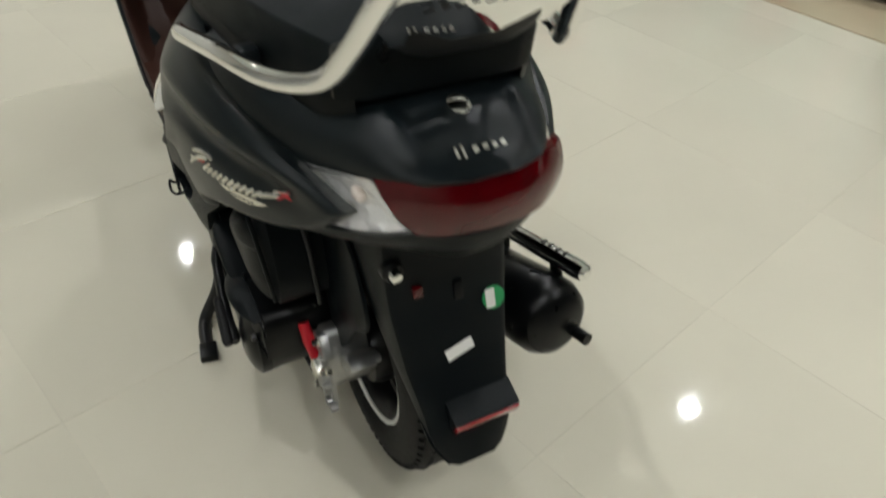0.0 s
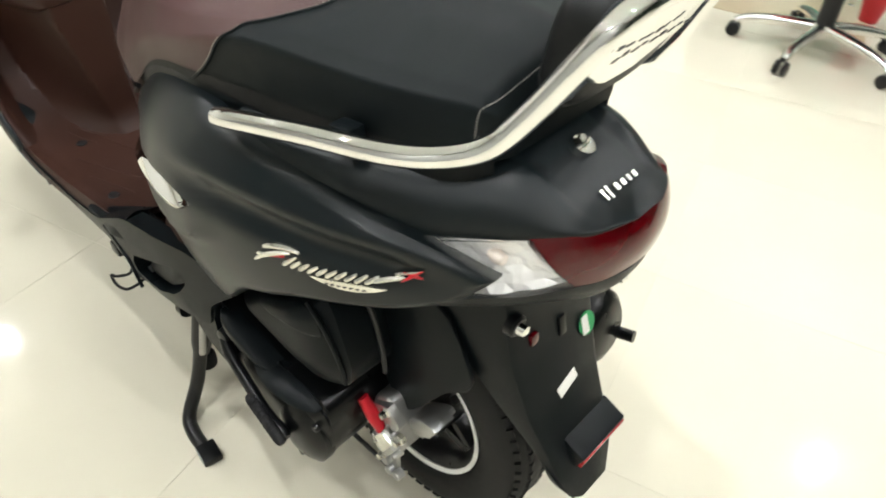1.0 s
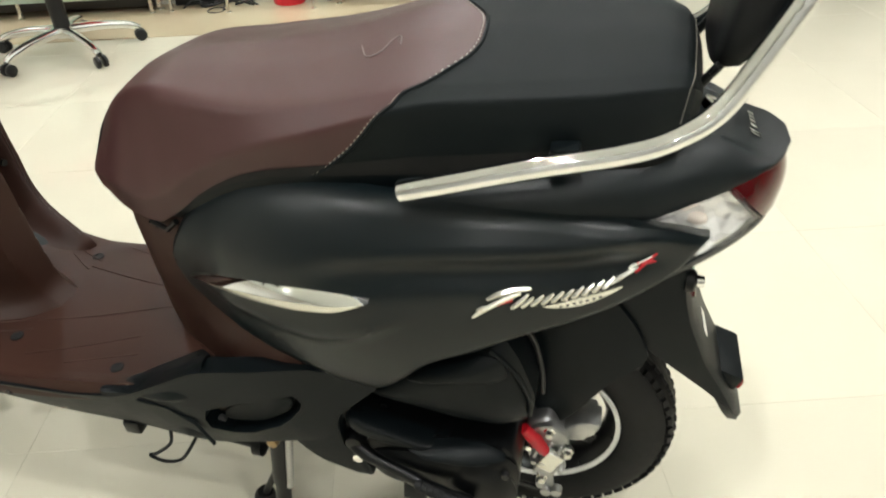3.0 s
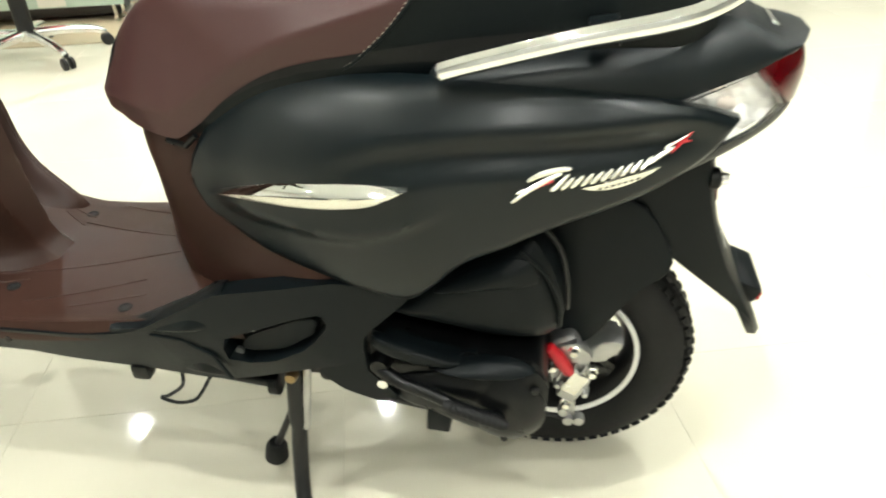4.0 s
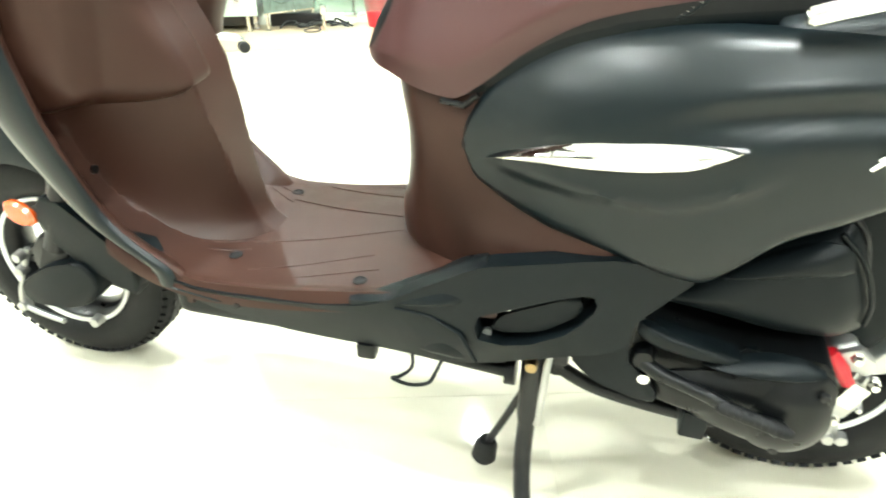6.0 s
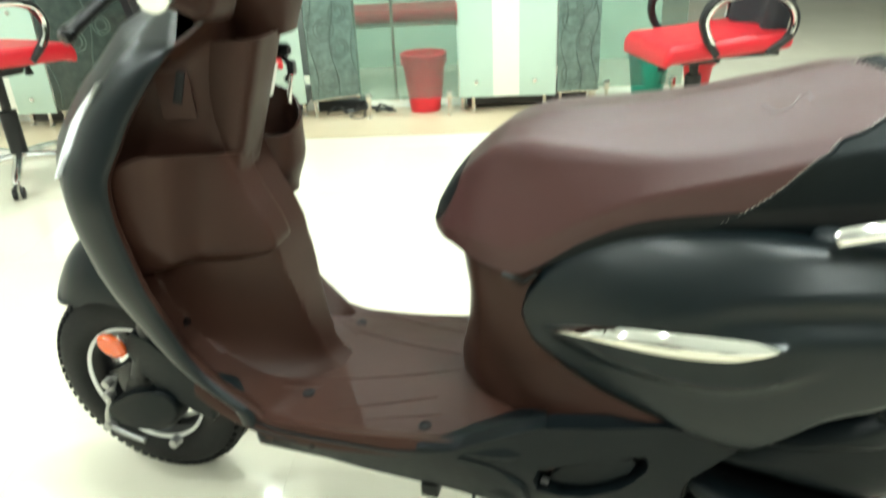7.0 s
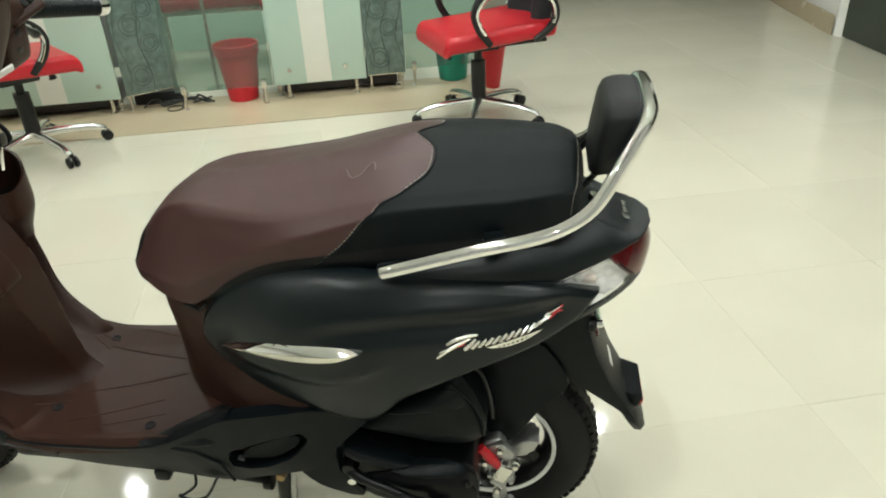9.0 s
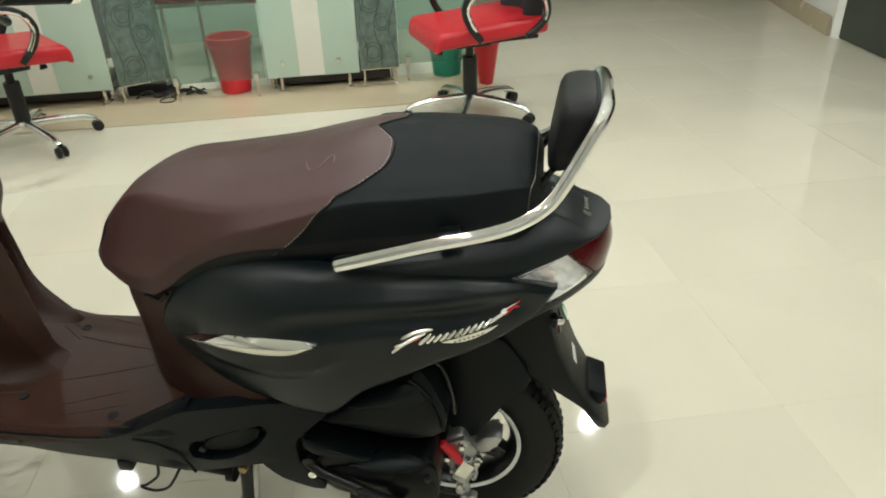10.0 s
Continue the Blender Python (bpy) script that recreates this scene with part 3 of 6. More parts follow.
for py, pz, px in ((-0.178, 0.492, -0.985), (0.150, 0.494, -0.997)):
    part("screw", lathe(fresh(), [(0.0065, 0.0), (0.0065, 0.005), (0.0, 0.005)], "x", (px - 0.012, py, pz), 16), GLOSS_BLACK, shield)
# apron
def apron_point(z, t, s, off=0.0):
    """A point of the outer front at height z: t runs from the rim (0) to the nose (1)."""
    xe = rim_x(max(z, 0.355)) - 0.004 + 0.08 * ramp(0.332 - z, 0.0, 0.016)
    ye = rim_y(z) + 0.006 if s < 0 else far_y(z) - 0.003
    deep = 0.21 * ramp(z, 0.30, 0.55) * (1 - 0.35 * ramp(z, 0.72, 0.94)) + 0.01
    lip = 0.030 + 0.022 * ramp(z, 0.42, 0.66)
    return Vector((xe - lip * ramp(t, 0.0, 0.14) - deep * t, s * (ye + 0.010 * math.sin(math.pi * min(1, t / 0.16)) + off) * (1 - t ** 1.25) ** 0.9 + s * off, z))


rows = []
for i in range(45):
    z = 0.318 + 0.590 * i / 44
    rows.append([apron_point(z, (k / 24) ** 1.6, -1) for k in range(25)] + [apron_point(z, (k / 24) ** 1.6, 1) for k in range(23, -1, -1)])
crown = Vector((-1.02, 0.0, 0.962))
rows += [[q.lerp(Vector((crown.x, crown.y, q.z + (crown.z - q.z) * 1.0)), k) for q in rows[44]] for k in (0.12, 0.35, 0.65, 0.95)]
apron = part("front_apron", solid(fresh(), rows, lambda p: (0.004, 0.005 if p[1] < 0 else -0.005, 0)), BLACK_PAINT, SCOOTER, "matt black outer front apron")
for s in (-1, 1):
    rows = []
    for i in range(15):
        u = i / 14
        z = 0.742 + 0.125 * u
        wide = 0.16 * math.sin(math.pi * u) ** 0.8 + 0.01
        rows.append([apron_point(z, 0.13 + wide * k / 6, s, 0.007 * math.sin(math.pi * k / 6) ** 0.5) for k in range(7)])
    part("front_indicator", solid(fresh(), rows, lambda p: (0, -s * 0.003, 0)), LENS_WHITE, apron, "front turn indicator lens, its bright reflector painted in as white")

# glove pocket on the left of the shield
pocket_u, pocket_x = (0, 0.05, 0.13, 0.60, 0.63, 0.66, 1, 1.2), (-1.030, -0.992, -0.970, -0.911, -0.907, -0.905, -0.904, -0.906)
rows = []
for i in range(25):
    t = i / 24
    row = []
    for k in range(37):
        u = 0.98 * k / 36
        z = (0.562 + 0.070 * (1 - min(1.0, u / 0.22)) ** 2 + 0.014 * u) * (1 - t) + (0.770 - 0.044 * u - 0.018 * (1 - min(1.0, u / 0.08)) ** 2) * t
        back = 0.034 - 0.014 * ramp(u, 0.60, 1.10)
        px = float(np.interp(u, pocket_u, pocket_x)) - back * (1 - t)
        px += max(0.0, spine(z) + 0.006 - px) * ramp(u, 0.35, 0.60)
        row.append(Vector((px - 0.060 * (1 - min(1.0, t / 0.16)) ** 2 - 0.075 * ramp(u, 0.86, 0.98), -0.203 + 0.180 * u, z)))
    rows.append(row)
pocket = part("glove_pocket", solid(fresh(), rows, lambda p: (-0.006, 0, 0)), BROWN_PLASTIC, shield, "open brown glove pocket")
# the cup on the right, open at the top
rows = []
for i in range(19):
    t = i / 18
    row = []
    for k in range(32):
        a = 2 * math.pi * k / 32
        r = 0.55 + 0.45 * ramp(t, 0.0, 0.55) + 0.06 * t
        top = 0.762 - 0.024 * math.cos(a) + 0.020 * math.sin(a)
        row.append(Vector((-0.928 + 0.040 * r * math.cos(a), 0.060 + 0.051 * r * math.sin(a), 0.622 + (top - 0.622) * t)))
    rows.append(row)
for row in [[p.lerp(Vector((-0.928, 0.060, p.z)), 0.10) for p in r] for r in (rows[18], rows[12])]:
    rows.append(row)
bm = fresh()
vs = sheet(bm, rows, wrap=True)
bm.faces.new(vs[0])
cup = part("bottle_pocket", bm, BROWN_PLASTIC, shield, "small brown cup pocket")
# Black disc across the brown cup, in place of the shade inside it.
bm = fresh()
bm.faces.new([bm.verts.new(p + Vector((0, 0, 0.010))) for p in rows[8]])
part("cup_shade", bm, RUBBER, cup, "black disc standing in for the shade inside the cup")
bm = tube(fresh(), smooth_path([(-0.955, 0.10, 0.842), (-0.918, 0.10, 0.838), (-0.906, 0.10, 0.815), (-0.918, 0.10, 0.800)], 6), 0.005, 8)
part("bag_hook", bm, GLOSS_BLACK, shield)
key = part("key", block(fresh(), (0.004, 0.008, 0.046), pose(-0.862, 0.012, 0.812, -22, 0, 0), 0.001), CHROME, shield, "steel key hanging from the lock")
part("key_head", block(fresh(), (0.010, 0.036, 0.024), pose(-0.862, 0.026, 0.840, -12, 0, 20), 0.005, 3), GLOSS_BLACK, key, "black plastic head")
part("lock_barrel", lathe(fresh(), [(0.010, -0.05), (0.010, 0.010), (0.007, 0.014), (0.0, 0.014)], "x", (-0.876, 0.026, 0.866), 20), GLOSS_BLACK, shield)
recess = part("hook_recess", block(fresh(), (0.006, 0.046, 0.074), pose(-0.964, -0.123, 0.838, 0, 0, -65), 0.002), BROWN_PLASTIC, shield, "moulded brown recess for a bag hook")
part("slot", block(fresh(), (0.006, 0.012, 0.046), pose(-0.962, -0.124, 0.846, 0, 0, -65) @ pose(0.002, 0.006, 0.0, -18, 0, 0), 0.002), RUBBER, recess, "dark slot")

# steering column cover and handlebar cover
rows = []
for i in range(21):
    t = i / 20
    z = 0.650 + 0.255 * t
    w = 0.048 + 0.008 * t
    x1 = -0.935 + 0.093 * t
    row = []
    for k in range(25):
        a = math.pi * k / 24
        c = math.cos(a)
        row.append(Vector((x1 - 0.115 + 0.115 * math.sin(a) ** 0.35 + 0.10 * w * c, -0.046 - w * math.copysign(abs(c) ** 0.5, c), z)))
    rows.append(row)
column = part("column_cover", solid(fresh(), rows, lambda p: (-0.006, 0, 0)), BROWN_PLASTIC, SCOOTER, "brown steering column cover")
part("label", block(fresh(), (0.0015, 0.026, 0.052), pose(-0.8745, -0.018, 0.830, 0, 20, 0), 0.0004, 1), LABEL_WHITE, column, "small white printed label")
rows = []
for i in range(31):
    t = i / 30
    z = 0.898 + 0.175 * t
    w = 0.046 + 0.070 * ramp(t, 0.0, 0.75) - 0.015 * ramp(t, 0.85, 1.0)
    x1 = -0.838 + 0.070 * t
    d = 0.15 + 0.05 * t
    row = []
    for k in range(41):
        a = 2 * math.pi * k / 40
        c, s = math.cos(a), math.sin(a)
        row.append(Vector((x1 - d / 2 + d / 2 * math.copysign(abs(s) ** 0.7, s), -w * math.copysign(abs(c) ** 0.7, c), z + 0.03 * s * t)))
    rows.append(row)
bm = fresh()
vs = sheet(bm, rows, wrap=True)
bm.faces.new(vs[-1])
headset = part("handlebar_cover", bm, BROWN_PLASTIC, SCOOTER, "brown handlebar cover")
for s in (-1, 1):
    bm = tube(fresh(), [Vector((-0.872, s * 0.07, 1.040)), Vector((-0.868, s * 0.13, 1.037)), Vector((-0.862, s * 0.172, 1.030))], [0.050, 0.040, 0.030], 20)
    part("switch_housing", bm, BROWN_PLASTIC, headset)
    part("lower_housing", block(fresh(), (0.075, 0.080, 0.085), pose(-0.880, s * 0.132, 0.985, s * 10, 18, 0), 0.022, 4), BROWN_PLASTIC, headset)
    for bz in (1.000, 0.972):
        part("button", block(fresh(), (0.012, 0.020, 0.016), pose(-0.842 - 0.3 * (1.0 - bz), s * 0.132, bz, 0, 18, 0), 0.004), GLOSS_BLACK, headset, "black rocker button")
    face = pose(-0.846, s * 0.166, 1.040, s * 22, 56, s * 12)
    part("switch_plate", block(fresh(), (0.054, 0.092, 0.018), face, 0.008, 3), BROWN_PLASTIC, headset, "brown switch plate with black buttons")
    for q in (-0.016, 0.004, 0.020):
        part("button", block(fresh(), (0.016, 0.013, 0.010), face @ pose(0.003, s * q, 0.010), 0.003), GLOSS_BLACK, headset)
    a, b = Vector((-0.860, s * 0.176, 1.030)), Vector((-0.797, s * 0.325, 1.000))
    way = (b - a).normalized()
    bm = fresh()
    ts, rs = [0, 0.03, 0.06, 0.10], [0.018, 0.0195, 0.0195, 0.0165]
    for k in range(20):
        for d, r in ((0.0, 0.0158), (0.004, 0.0169), (0.024, 0.0169), (0.028, 0.0158)):
            ts.append(0.13 + 0.04 * k + d)
            rs.append(r)
    tube(bm, [a + (b - a) * t for t in ts + [0.95, 0.97, 1]], rs + [0.0165, 0.0178, 0.0170], 18)
    grip = part("handlebar_grip", bm, TAIL_PLASTIC, headset, "black ribbed rubber grip")
    part("bar_end", tube(fresh(), [b, b + way * 0.010, b + way * 0.020, b + way * 0.024], [0.0160, 0.0172, 0.0155, 0.0100], 18), CHROME, grip, "chrome bar end")
    lever = smooth_path([(-0.895, s * 0.120, 1.030), (-0.906, s * 0.17, 1.018), (-0.926, s * 0.25, 0.984), (-0.940, s * 0.315, 0.950)], 6)
    part("brake_lever", tube(fresh(), lever, [0.0075] * (len(lever) - 2) + [0.010, 0.008], 10), GLOSS_BLACK, headset, "black brake lever")
    part("lever_clamp", tube(fresh(), [(-0.890, s * 0.165, 1.030), (-0.908, s * 0.200, 1.016), (-0.934, s * 0.240, 1.000)], [0.009, 0.007, 0.004], 10), CHROME, headset)
dial = part("speedometer", lathe(fresh(), [(0.078, -0.010), (0.080, 0.004), (0.074, 0.012), (0.064, 0.012), (0.060, 0.004), (0.0, 0.002)], "z", (0, 0, 0), 40), CHROME, headset, "speedometer in a silver oval bezel")
dial.matrix_local = pose(-0.858, 0, 1.090, 0, 16, 0) @ Matrix.Diagonal((0.80, 1.25, 1, 1))
part("dial_face", lathe(fresh(), [(0.060, 0.0045), (0.060, 0.0060), (0.0, 0.0062)], "z", (0, 0, 0), 40), DIAL, dial, "pale dial face")
part("ignition_lock", lathe(fresh(), [(0.0, 0.006), (0.009, 0.006), (0.012, 0.009), (0.019, 0.008), (0.021, 0.0)], "y", (0, 0, 0), 24), GLOSS_BLACK, column, "black ignition lock surround").matrix_local = pose(-0.925, -0.052, 0.850, 0, 0, 180) @ Matrix.Diagonal((1, 1, 1.25, 1))
part("white_strip", block(fresh(), (0.004, 0.046, 0.012), pose(-0.814, 0.032, 0.959, 12, 22, -12), 0.0015), LABEL_WHITE, headset, "white sticker strip")

# black side skirts under the footboard, with the pillion footrest's cavity
skirt_up = [(-0.93, 0.356), (-0.86, 0.334), (-0.795, 0.332), (-0.672, 0.335), (-0.600, 0.346), (-0.559, 0.362), (-0.496, 0.402), (-0.437, 0.437), (-0.371, 0.449), (-0.274, 0.463), (-0.209, 0.444), (-0.182, 0.440)]
skirt_lo = [(-0.186, 0.428), (-0.219, 0.398), (-0.247, 0.372), (-0.252, 0.330), (-0.290, 0.318), (-0.326, 0.312), (-0.386, 0.291), (-0.430, 0.274), (-0.473, 0.263), (-0.564, 0.260), (-0.634, 0.260), (-0.726, 0.267), (-0.836, 0.292), (-0.90, 0.325)]
hole = [(-0.444, 0.359), (-0.414, 0.373), (-0.309, 0.414), (-0.290, 0.404), (-0.297, 0.378), (-0.342, 0.337), (-0.434, 0.312)]


def skirt(s):
    bm = fresh()
    loops = []
    for outline in (rounded(skirt_up + skirt_lo, 2), rounded(hole, 1)):
        vs = [bm.verts.new((x, 0, z)) for x, z in outline]
        loops += [bm.edges.new((vs[i], vs[(i + 1) % len(vs)])) for i in range(len(vs))]
    bmesh.ops.triangle_fill(bm, edges=loops, use_beauty=True)
    bmesh.ops.subdivide_edges(bm, edges=[e for e in bm.edges if e.calc_length() > 0.05], cuts=1)
    bmesh.ops.triangulate(bm, faces=bm.faces)
    made = bmesh.ops.extrude_face_region(bm, geom=bm.faces[:])
    deep = {v for v in made["geom"] if isinstance(v, bmesh.types.BMVert)}
    for v in bm.verts:
        x, z = v.co.x, v.co.z
        low = 0.35 * max(0.0, 0.330 - z)
        v.co.y = s * (skirt_y(x) - low - (0.030 if v in deep else 0.0))
        if s > 0:
            v.co.y -= 0.050 * ramp(-x, 0.40, 0.56)
            v.co.z -= 0.034 * ramp(-x, 0.40, 0.56)
    ob = part("side_skirt", bm, BLACK_PLASTIC, SCOOTER, "black plastic skirt with a footrest cavity", sharp=25)
    # the shoulder that wraps over the footboard's corner
    if s > 0:
        return ob
    edge = smooth_path([(-0.615, s * 0.200, 0.347), (-0.58, s * 0.172, 0.352), (-0.548, s * 0.146, 0.356), (-0.512, s * 0.132, 0.366), (-0.472, s * 0.150, 0.400), (-0.430, s * 0.190, 0.436)], 6)
    rim_ = smooth_path([(-0.615, s * 0.214, 0.352), (-0.575, s * 0.216, 0.358), (-0.545, s * 0.2185, 0.370), (-0.500, s * 0.2225, 0.398), (-0.462, s * 0.226, 0.422), (-0.425, s * 0.226, 0.440)], 6)
    rows = [[p.lerp(q, k / 6) + Vector((0, 0, 0.006 * math.sin(math.pi * k / 6))) for k in range(7)] for p, q in zip(edge, rim_)]
    part("skirt_shoulder", solid(fresh(), rows, lambda p: (0, 0, -0.012)), BLACK_PLASTIC, ob)
    part("skirt_ridge", tube(fresh(), [Vector((x, s * (skirt_y(x) - 0.001), z)) for x, z in ((-0.55, 0.352), (-0.50, 0.352), (-0.46, 0.330), (-0.44, 0.290))], 0.003, 8), BLACK_PLASTIC, ob)
    # pressed facets below the footboard's edge
    for outline in ([(-0.532, 0.276), (-0.490, 0.306), (-0.470, 0.300), (-0.452, 0.272)], [(-0.556, 0.358), (-0.470, 0.372), (-0.452, 0.386), (-0.480, 0.394)]):
        bm = fresh()
        dome(bm, rounded(outline, 2), 0.0, s * 0.007, -s * 0.006, n=3, power=1.2)
        for v in bm.verts:
            v.co.y += s * (skirt_y(v.co.x) - 0.35 * max(0.0, 0.330 - v.co.z))
        part("skirt_facet", bm, BLACK_PLASTIC, ob)
    # the cavity's back and the folded footrest in it
    part("cavity_back", plate(fresh(), [(-0.455, 0.296), (-0.275, 0.300), (-0.275, 0.425), (-0.455, 0.425)], s * 0.186, s * 0.182), GLOSS_BLACK, ob)
    rest = part("footrest", plate(fresh(), rounded([(-0.424, 0.330), (-0.414, 0.356), (-0.326, 0.397), (-0.308, 0.394), (-0.312, 0.374), (-0.358, 0.340)]), s * 0.212, s * 0.190, 0.004), BLACK_PLASTIC, ob, "folded black pillion footrest")
    for bx, bz in ((-0.402, 0.371), (-0.428, 0.327)):
        part("bolt", lathe(fresh(), [(0.0, s * 0.006), (0.006, s * 0.006), (0.006, 0.0)], "y", (bx, s * 0.205, bz), 10), ALLOY, rest)
    return ob


for s in (-1, 1):
    skirt(s)


# wheels
def wheel(name, x, z, label):
    c = Vector((x, 0, z))
    hub = part(name, lathe(fresh(), [(0.0, -0.062), (0.020, -0.062), (0.024, -0.050), (0.058, -0.044), (0.064, -0.030), (0.064, 0.030), (0.045, 0.050), (0.020, 0.060), (0.0, 0.060)], "y", c, 36), STEEL_DARK, SCOOTER, label)
    arc = [(0.1345, -0.034), (0.143, -0.043), (0.160, -0.0475), (0.180, -0.046), (0.196, -0.041), (0.207, -0.032), (0.2135, -0.018), (0.2155, 0.0)]
    profile = arc + [(r, -h) for r, h in reversed(arc[:-1])]
    tyre = part("tyre", lathe(fresh(), profile, "y", c, 96, close=True), RUBBER, hub, "black rubber tyre with a block tread")
    bm = fresh()
    for k in range(64):
        a = 2 * math.pi * k / 64
        for h, w, r0, tilt, sk in ((-0.032, 0.012, 0.2030, 42, 0.0), (-0.011, 0.014, 0.2112, 14, 0.35), (0.011, 0.014, 0.2112, -14, 0.35), (0.032, 0.012, 0.2030, -42, 0.0)):
            m = Matrix.Translation(c) @ Matrix.Rotation(-a - sk * 0.1, 4, "Y") @ pose(r0 - 0.001, h, 0, 0, 0, tilt)
            block(bm, (0.009, w * 1.35, 0.0125), m)
    tagged(part("tread", bm, RUBBER, tyre, smooth=False), kind="stuff")
    bm = fresh()
    lathe(bm, [(0.1310, -0.0375), (0.1340, -0.0340), (0.1310, -0.0290), (0.1200, -0.0180), (0.1160, 0.0), (0.1200, 0.0180), (0.1310, 0.0290), (0.1340, 0.0340), (0.1310, 0.0375), (0.1240, 0.0320), (0.1120, 0.0150), (0.1100, 0.0), (0.1120, -0.0150), (0.1240, -0.0320)], "y", c, 64, close=True)
    rim = part("rim", bm, RIM_BLACK, hub, "black cast alloy rim")
    for k in range(5):
        m = Matrix.Translation(c) @ Matrix.Rotation(2 * math.pi * k / 5 + 0.5, 4, "Y")
        bm = fresh()
        for sgn in (-1, 1):
            block(bm, (0.062, 0.030, 0.016), m @ pose(0.088, 0, 0.0, 0, sgn * 14, 0) @ pose(0, 0, sgn * 0.010), 0.005)
        part("spoke", bm, RIM_BLACK, rim)
    for sgn in (-1, 1):
        part("rim_stripe", lathe(fresh(), [(0.1265, sgn * 0.0378), (0.1335, sgn * 0.0402), (0.1345, sgn * 0.0380), (0.1270, sgn * 0.0350)], "y", c, 72, close=True), WHITE_STRIPE, rim, "white stripe round the rim")
    return hub


wheel("rear_wheel", 0.0, 0.2155, "black rear wheel with a white rim stripe")
wheel("front_wheel", -1.262, 0.2155, "black front wheel with a white rim stripe")

# rear drive: transmission case, air filter box, damper, hub casting and brake parts
case_line = [(-0.318, 0.330), (-0.322, 0.306), (-0.305, 0.287), (-0.284, 0.269), (-0.210, 0.245), (-0.174, 0.238), (-0.143, 0.221), (-0.099, 0.203), (-0.052, 0.195), (-0.020, 0.213), (-0.004, 0.254), (-0.004, 0.300), (-0.016, 0.332), (-0.052, 0.342), (-0.092, 0.344), (-0.115, 0.334), (-0.170, 0.350), (-0.243, 0.372), (-0.290, 0.370)]
case = part("drive_case", plate(fresh(), rounded(case_line, 3), -0.193, -0.075, 0.008, 2), GLOSS_BLACK, SCOOTER, "black drive belt case")
front = [(-0.320, 0.332), (-0.323, 0.306), (-0.306, 0.286), (-0.284, 0.267), (-0.212, 0.243), (-0.207, 0.262), (-0.222, 0.280), (-0.247, 0.296), (-0.250, 0.338), (-0.246, 0.373), (-0.290, 0.365)]
part("case_front", plate(fresh(), rounded(front, 3), -0.2075, -0.180, 0.006, 3), BLACK_PLASTIC, case, "satin black front cover of the case")
lower = [(-0.222, 0.280), (-0.205, 0.294), (-0.165, 0.302), (-0.100, 0.316), (-0.020, 0.322), (-0.003, 0.300), (-0.003, 0.254), (-0.019, 0.213), (-0.052, 0.194), (-0.099, 0.202), (-0.143, 0.220), (-0.174, 0.237), (-0.209, 0.246)]
part("case_cover", dome(fresh(), rounded(lower, 4), -0.196, -0.213, -0.180, power=4), GLOSS_BLACK, case)
part("clutch_bulge", dome(fresh(), [(-0.058 + 0.054 * math.cos(t), 0.254 + 0.058 * math.sin(t)) for t in [2 * math.pi * k / 36 for k in range(36)]], -0.205, -0.221, -0.19, power=3), GLOSS_BLACK, case)
part("case_rib", dome(fresh(), rounded([(-0.243, 0.344), (-0.240, 0.371), (-0.160, 0.349), (-0.106, 0.332), (-0.118, 0.323), (-0.175, 0.326)], 3), -0.199, -0.214, -0.18, power=5), BLACK_PLASTIC, case, "satin black cooling rib")
part("case_wing", dome(fresh(), rounded([(-0.169, 0.318), (-0.128, 0.333), (-0.090, 0.343), (-0.052, 0.341), (-0.014, 0.322), (-0.100, 0.316)], 3), -0.204, -0.226, -0.18, power=2.2), BLACK_PLASTIC, case, "satin black wing rib")
part("case_foot", block(fresh(), (0.034, 0.05, 0.042), pose(-0.156, -0.170, 0.206, 0, 4, 0), 0.004), BLACK_PLASTIC, case)
kick = part("kick_lever", tube(fresh(), smooth_path([(-0.231, -0.206, 0.312), (-0.205, -0.216, 0.303), (-0.157, -0.224, 0.290), (-0.115, -0.229, 0.274), (-0.060, -0.232, 0.258)], 5), [0.010] * 6 + [0.0085] * 12 + [0.010, 0.011, 0.008], 12), GLOSS_BLACK, case, "black kick start lever")
part("kick_pedal", tube(fresh(), [(-0.140, -0.234, 0.284), (-0.135, -0.235, 0.283), (-0.060, -0.242, 0.264), (-0.054, -0.242, 0.262)], [0.006, 0.0085, 0.0085, 0.006], 12), RUBBER, kick)
for k in range(9):
    q = Vector((-0.130, -0.2355, 0.282)).lerp(Vector((-0.066, -0.2415, 0.2655)), k / 8)
    part("pedal_ridge", lathe(fresh(), [(0.0080, -0.0012), (0.0093, 0.0), (0.0080, 0.0012)], "x", q, 14, close=True), RUBBER, kick)
part("lever_boss", lathe(fresh(), [(0.0, -0.022), (0.012, -0.020), (0.016, 0.0), (0.016, 0.02)], "y", (-0.231, -0.192, 0.318), 20), GLOSS_BLACK, case)
part("bolt", lathe(fresh(), [(0.0, -0.010), (0.0075, -0.009), (0.0095, 0.0)], "y", (-0.228, -0.204, 0.289), 16), CHROME, case, "bright case bolt")
for bx, bz in ((-0.020, 0.298), (-0.060, 0.202)):
    part("bolt", lathe(fresh(), [(0.0, -0.007), (0.005, -0.006), (0.006, 0.0)], "y", (bx, -0.206, bz), 12), STEEL_DARK, case)
box_line = [(-0.232, 0.384), (-0.190, 0.418), (-0.158, 0.445), (-0.100, 0.478), (-0.055, 0.505), (-0.030, 0.511), (-0.010, 0.476), (0.012, 0.413), (0.008, 0.376), (-0.019, 0.356), (-0.084, 0.356), (-0.153, 0.371)]
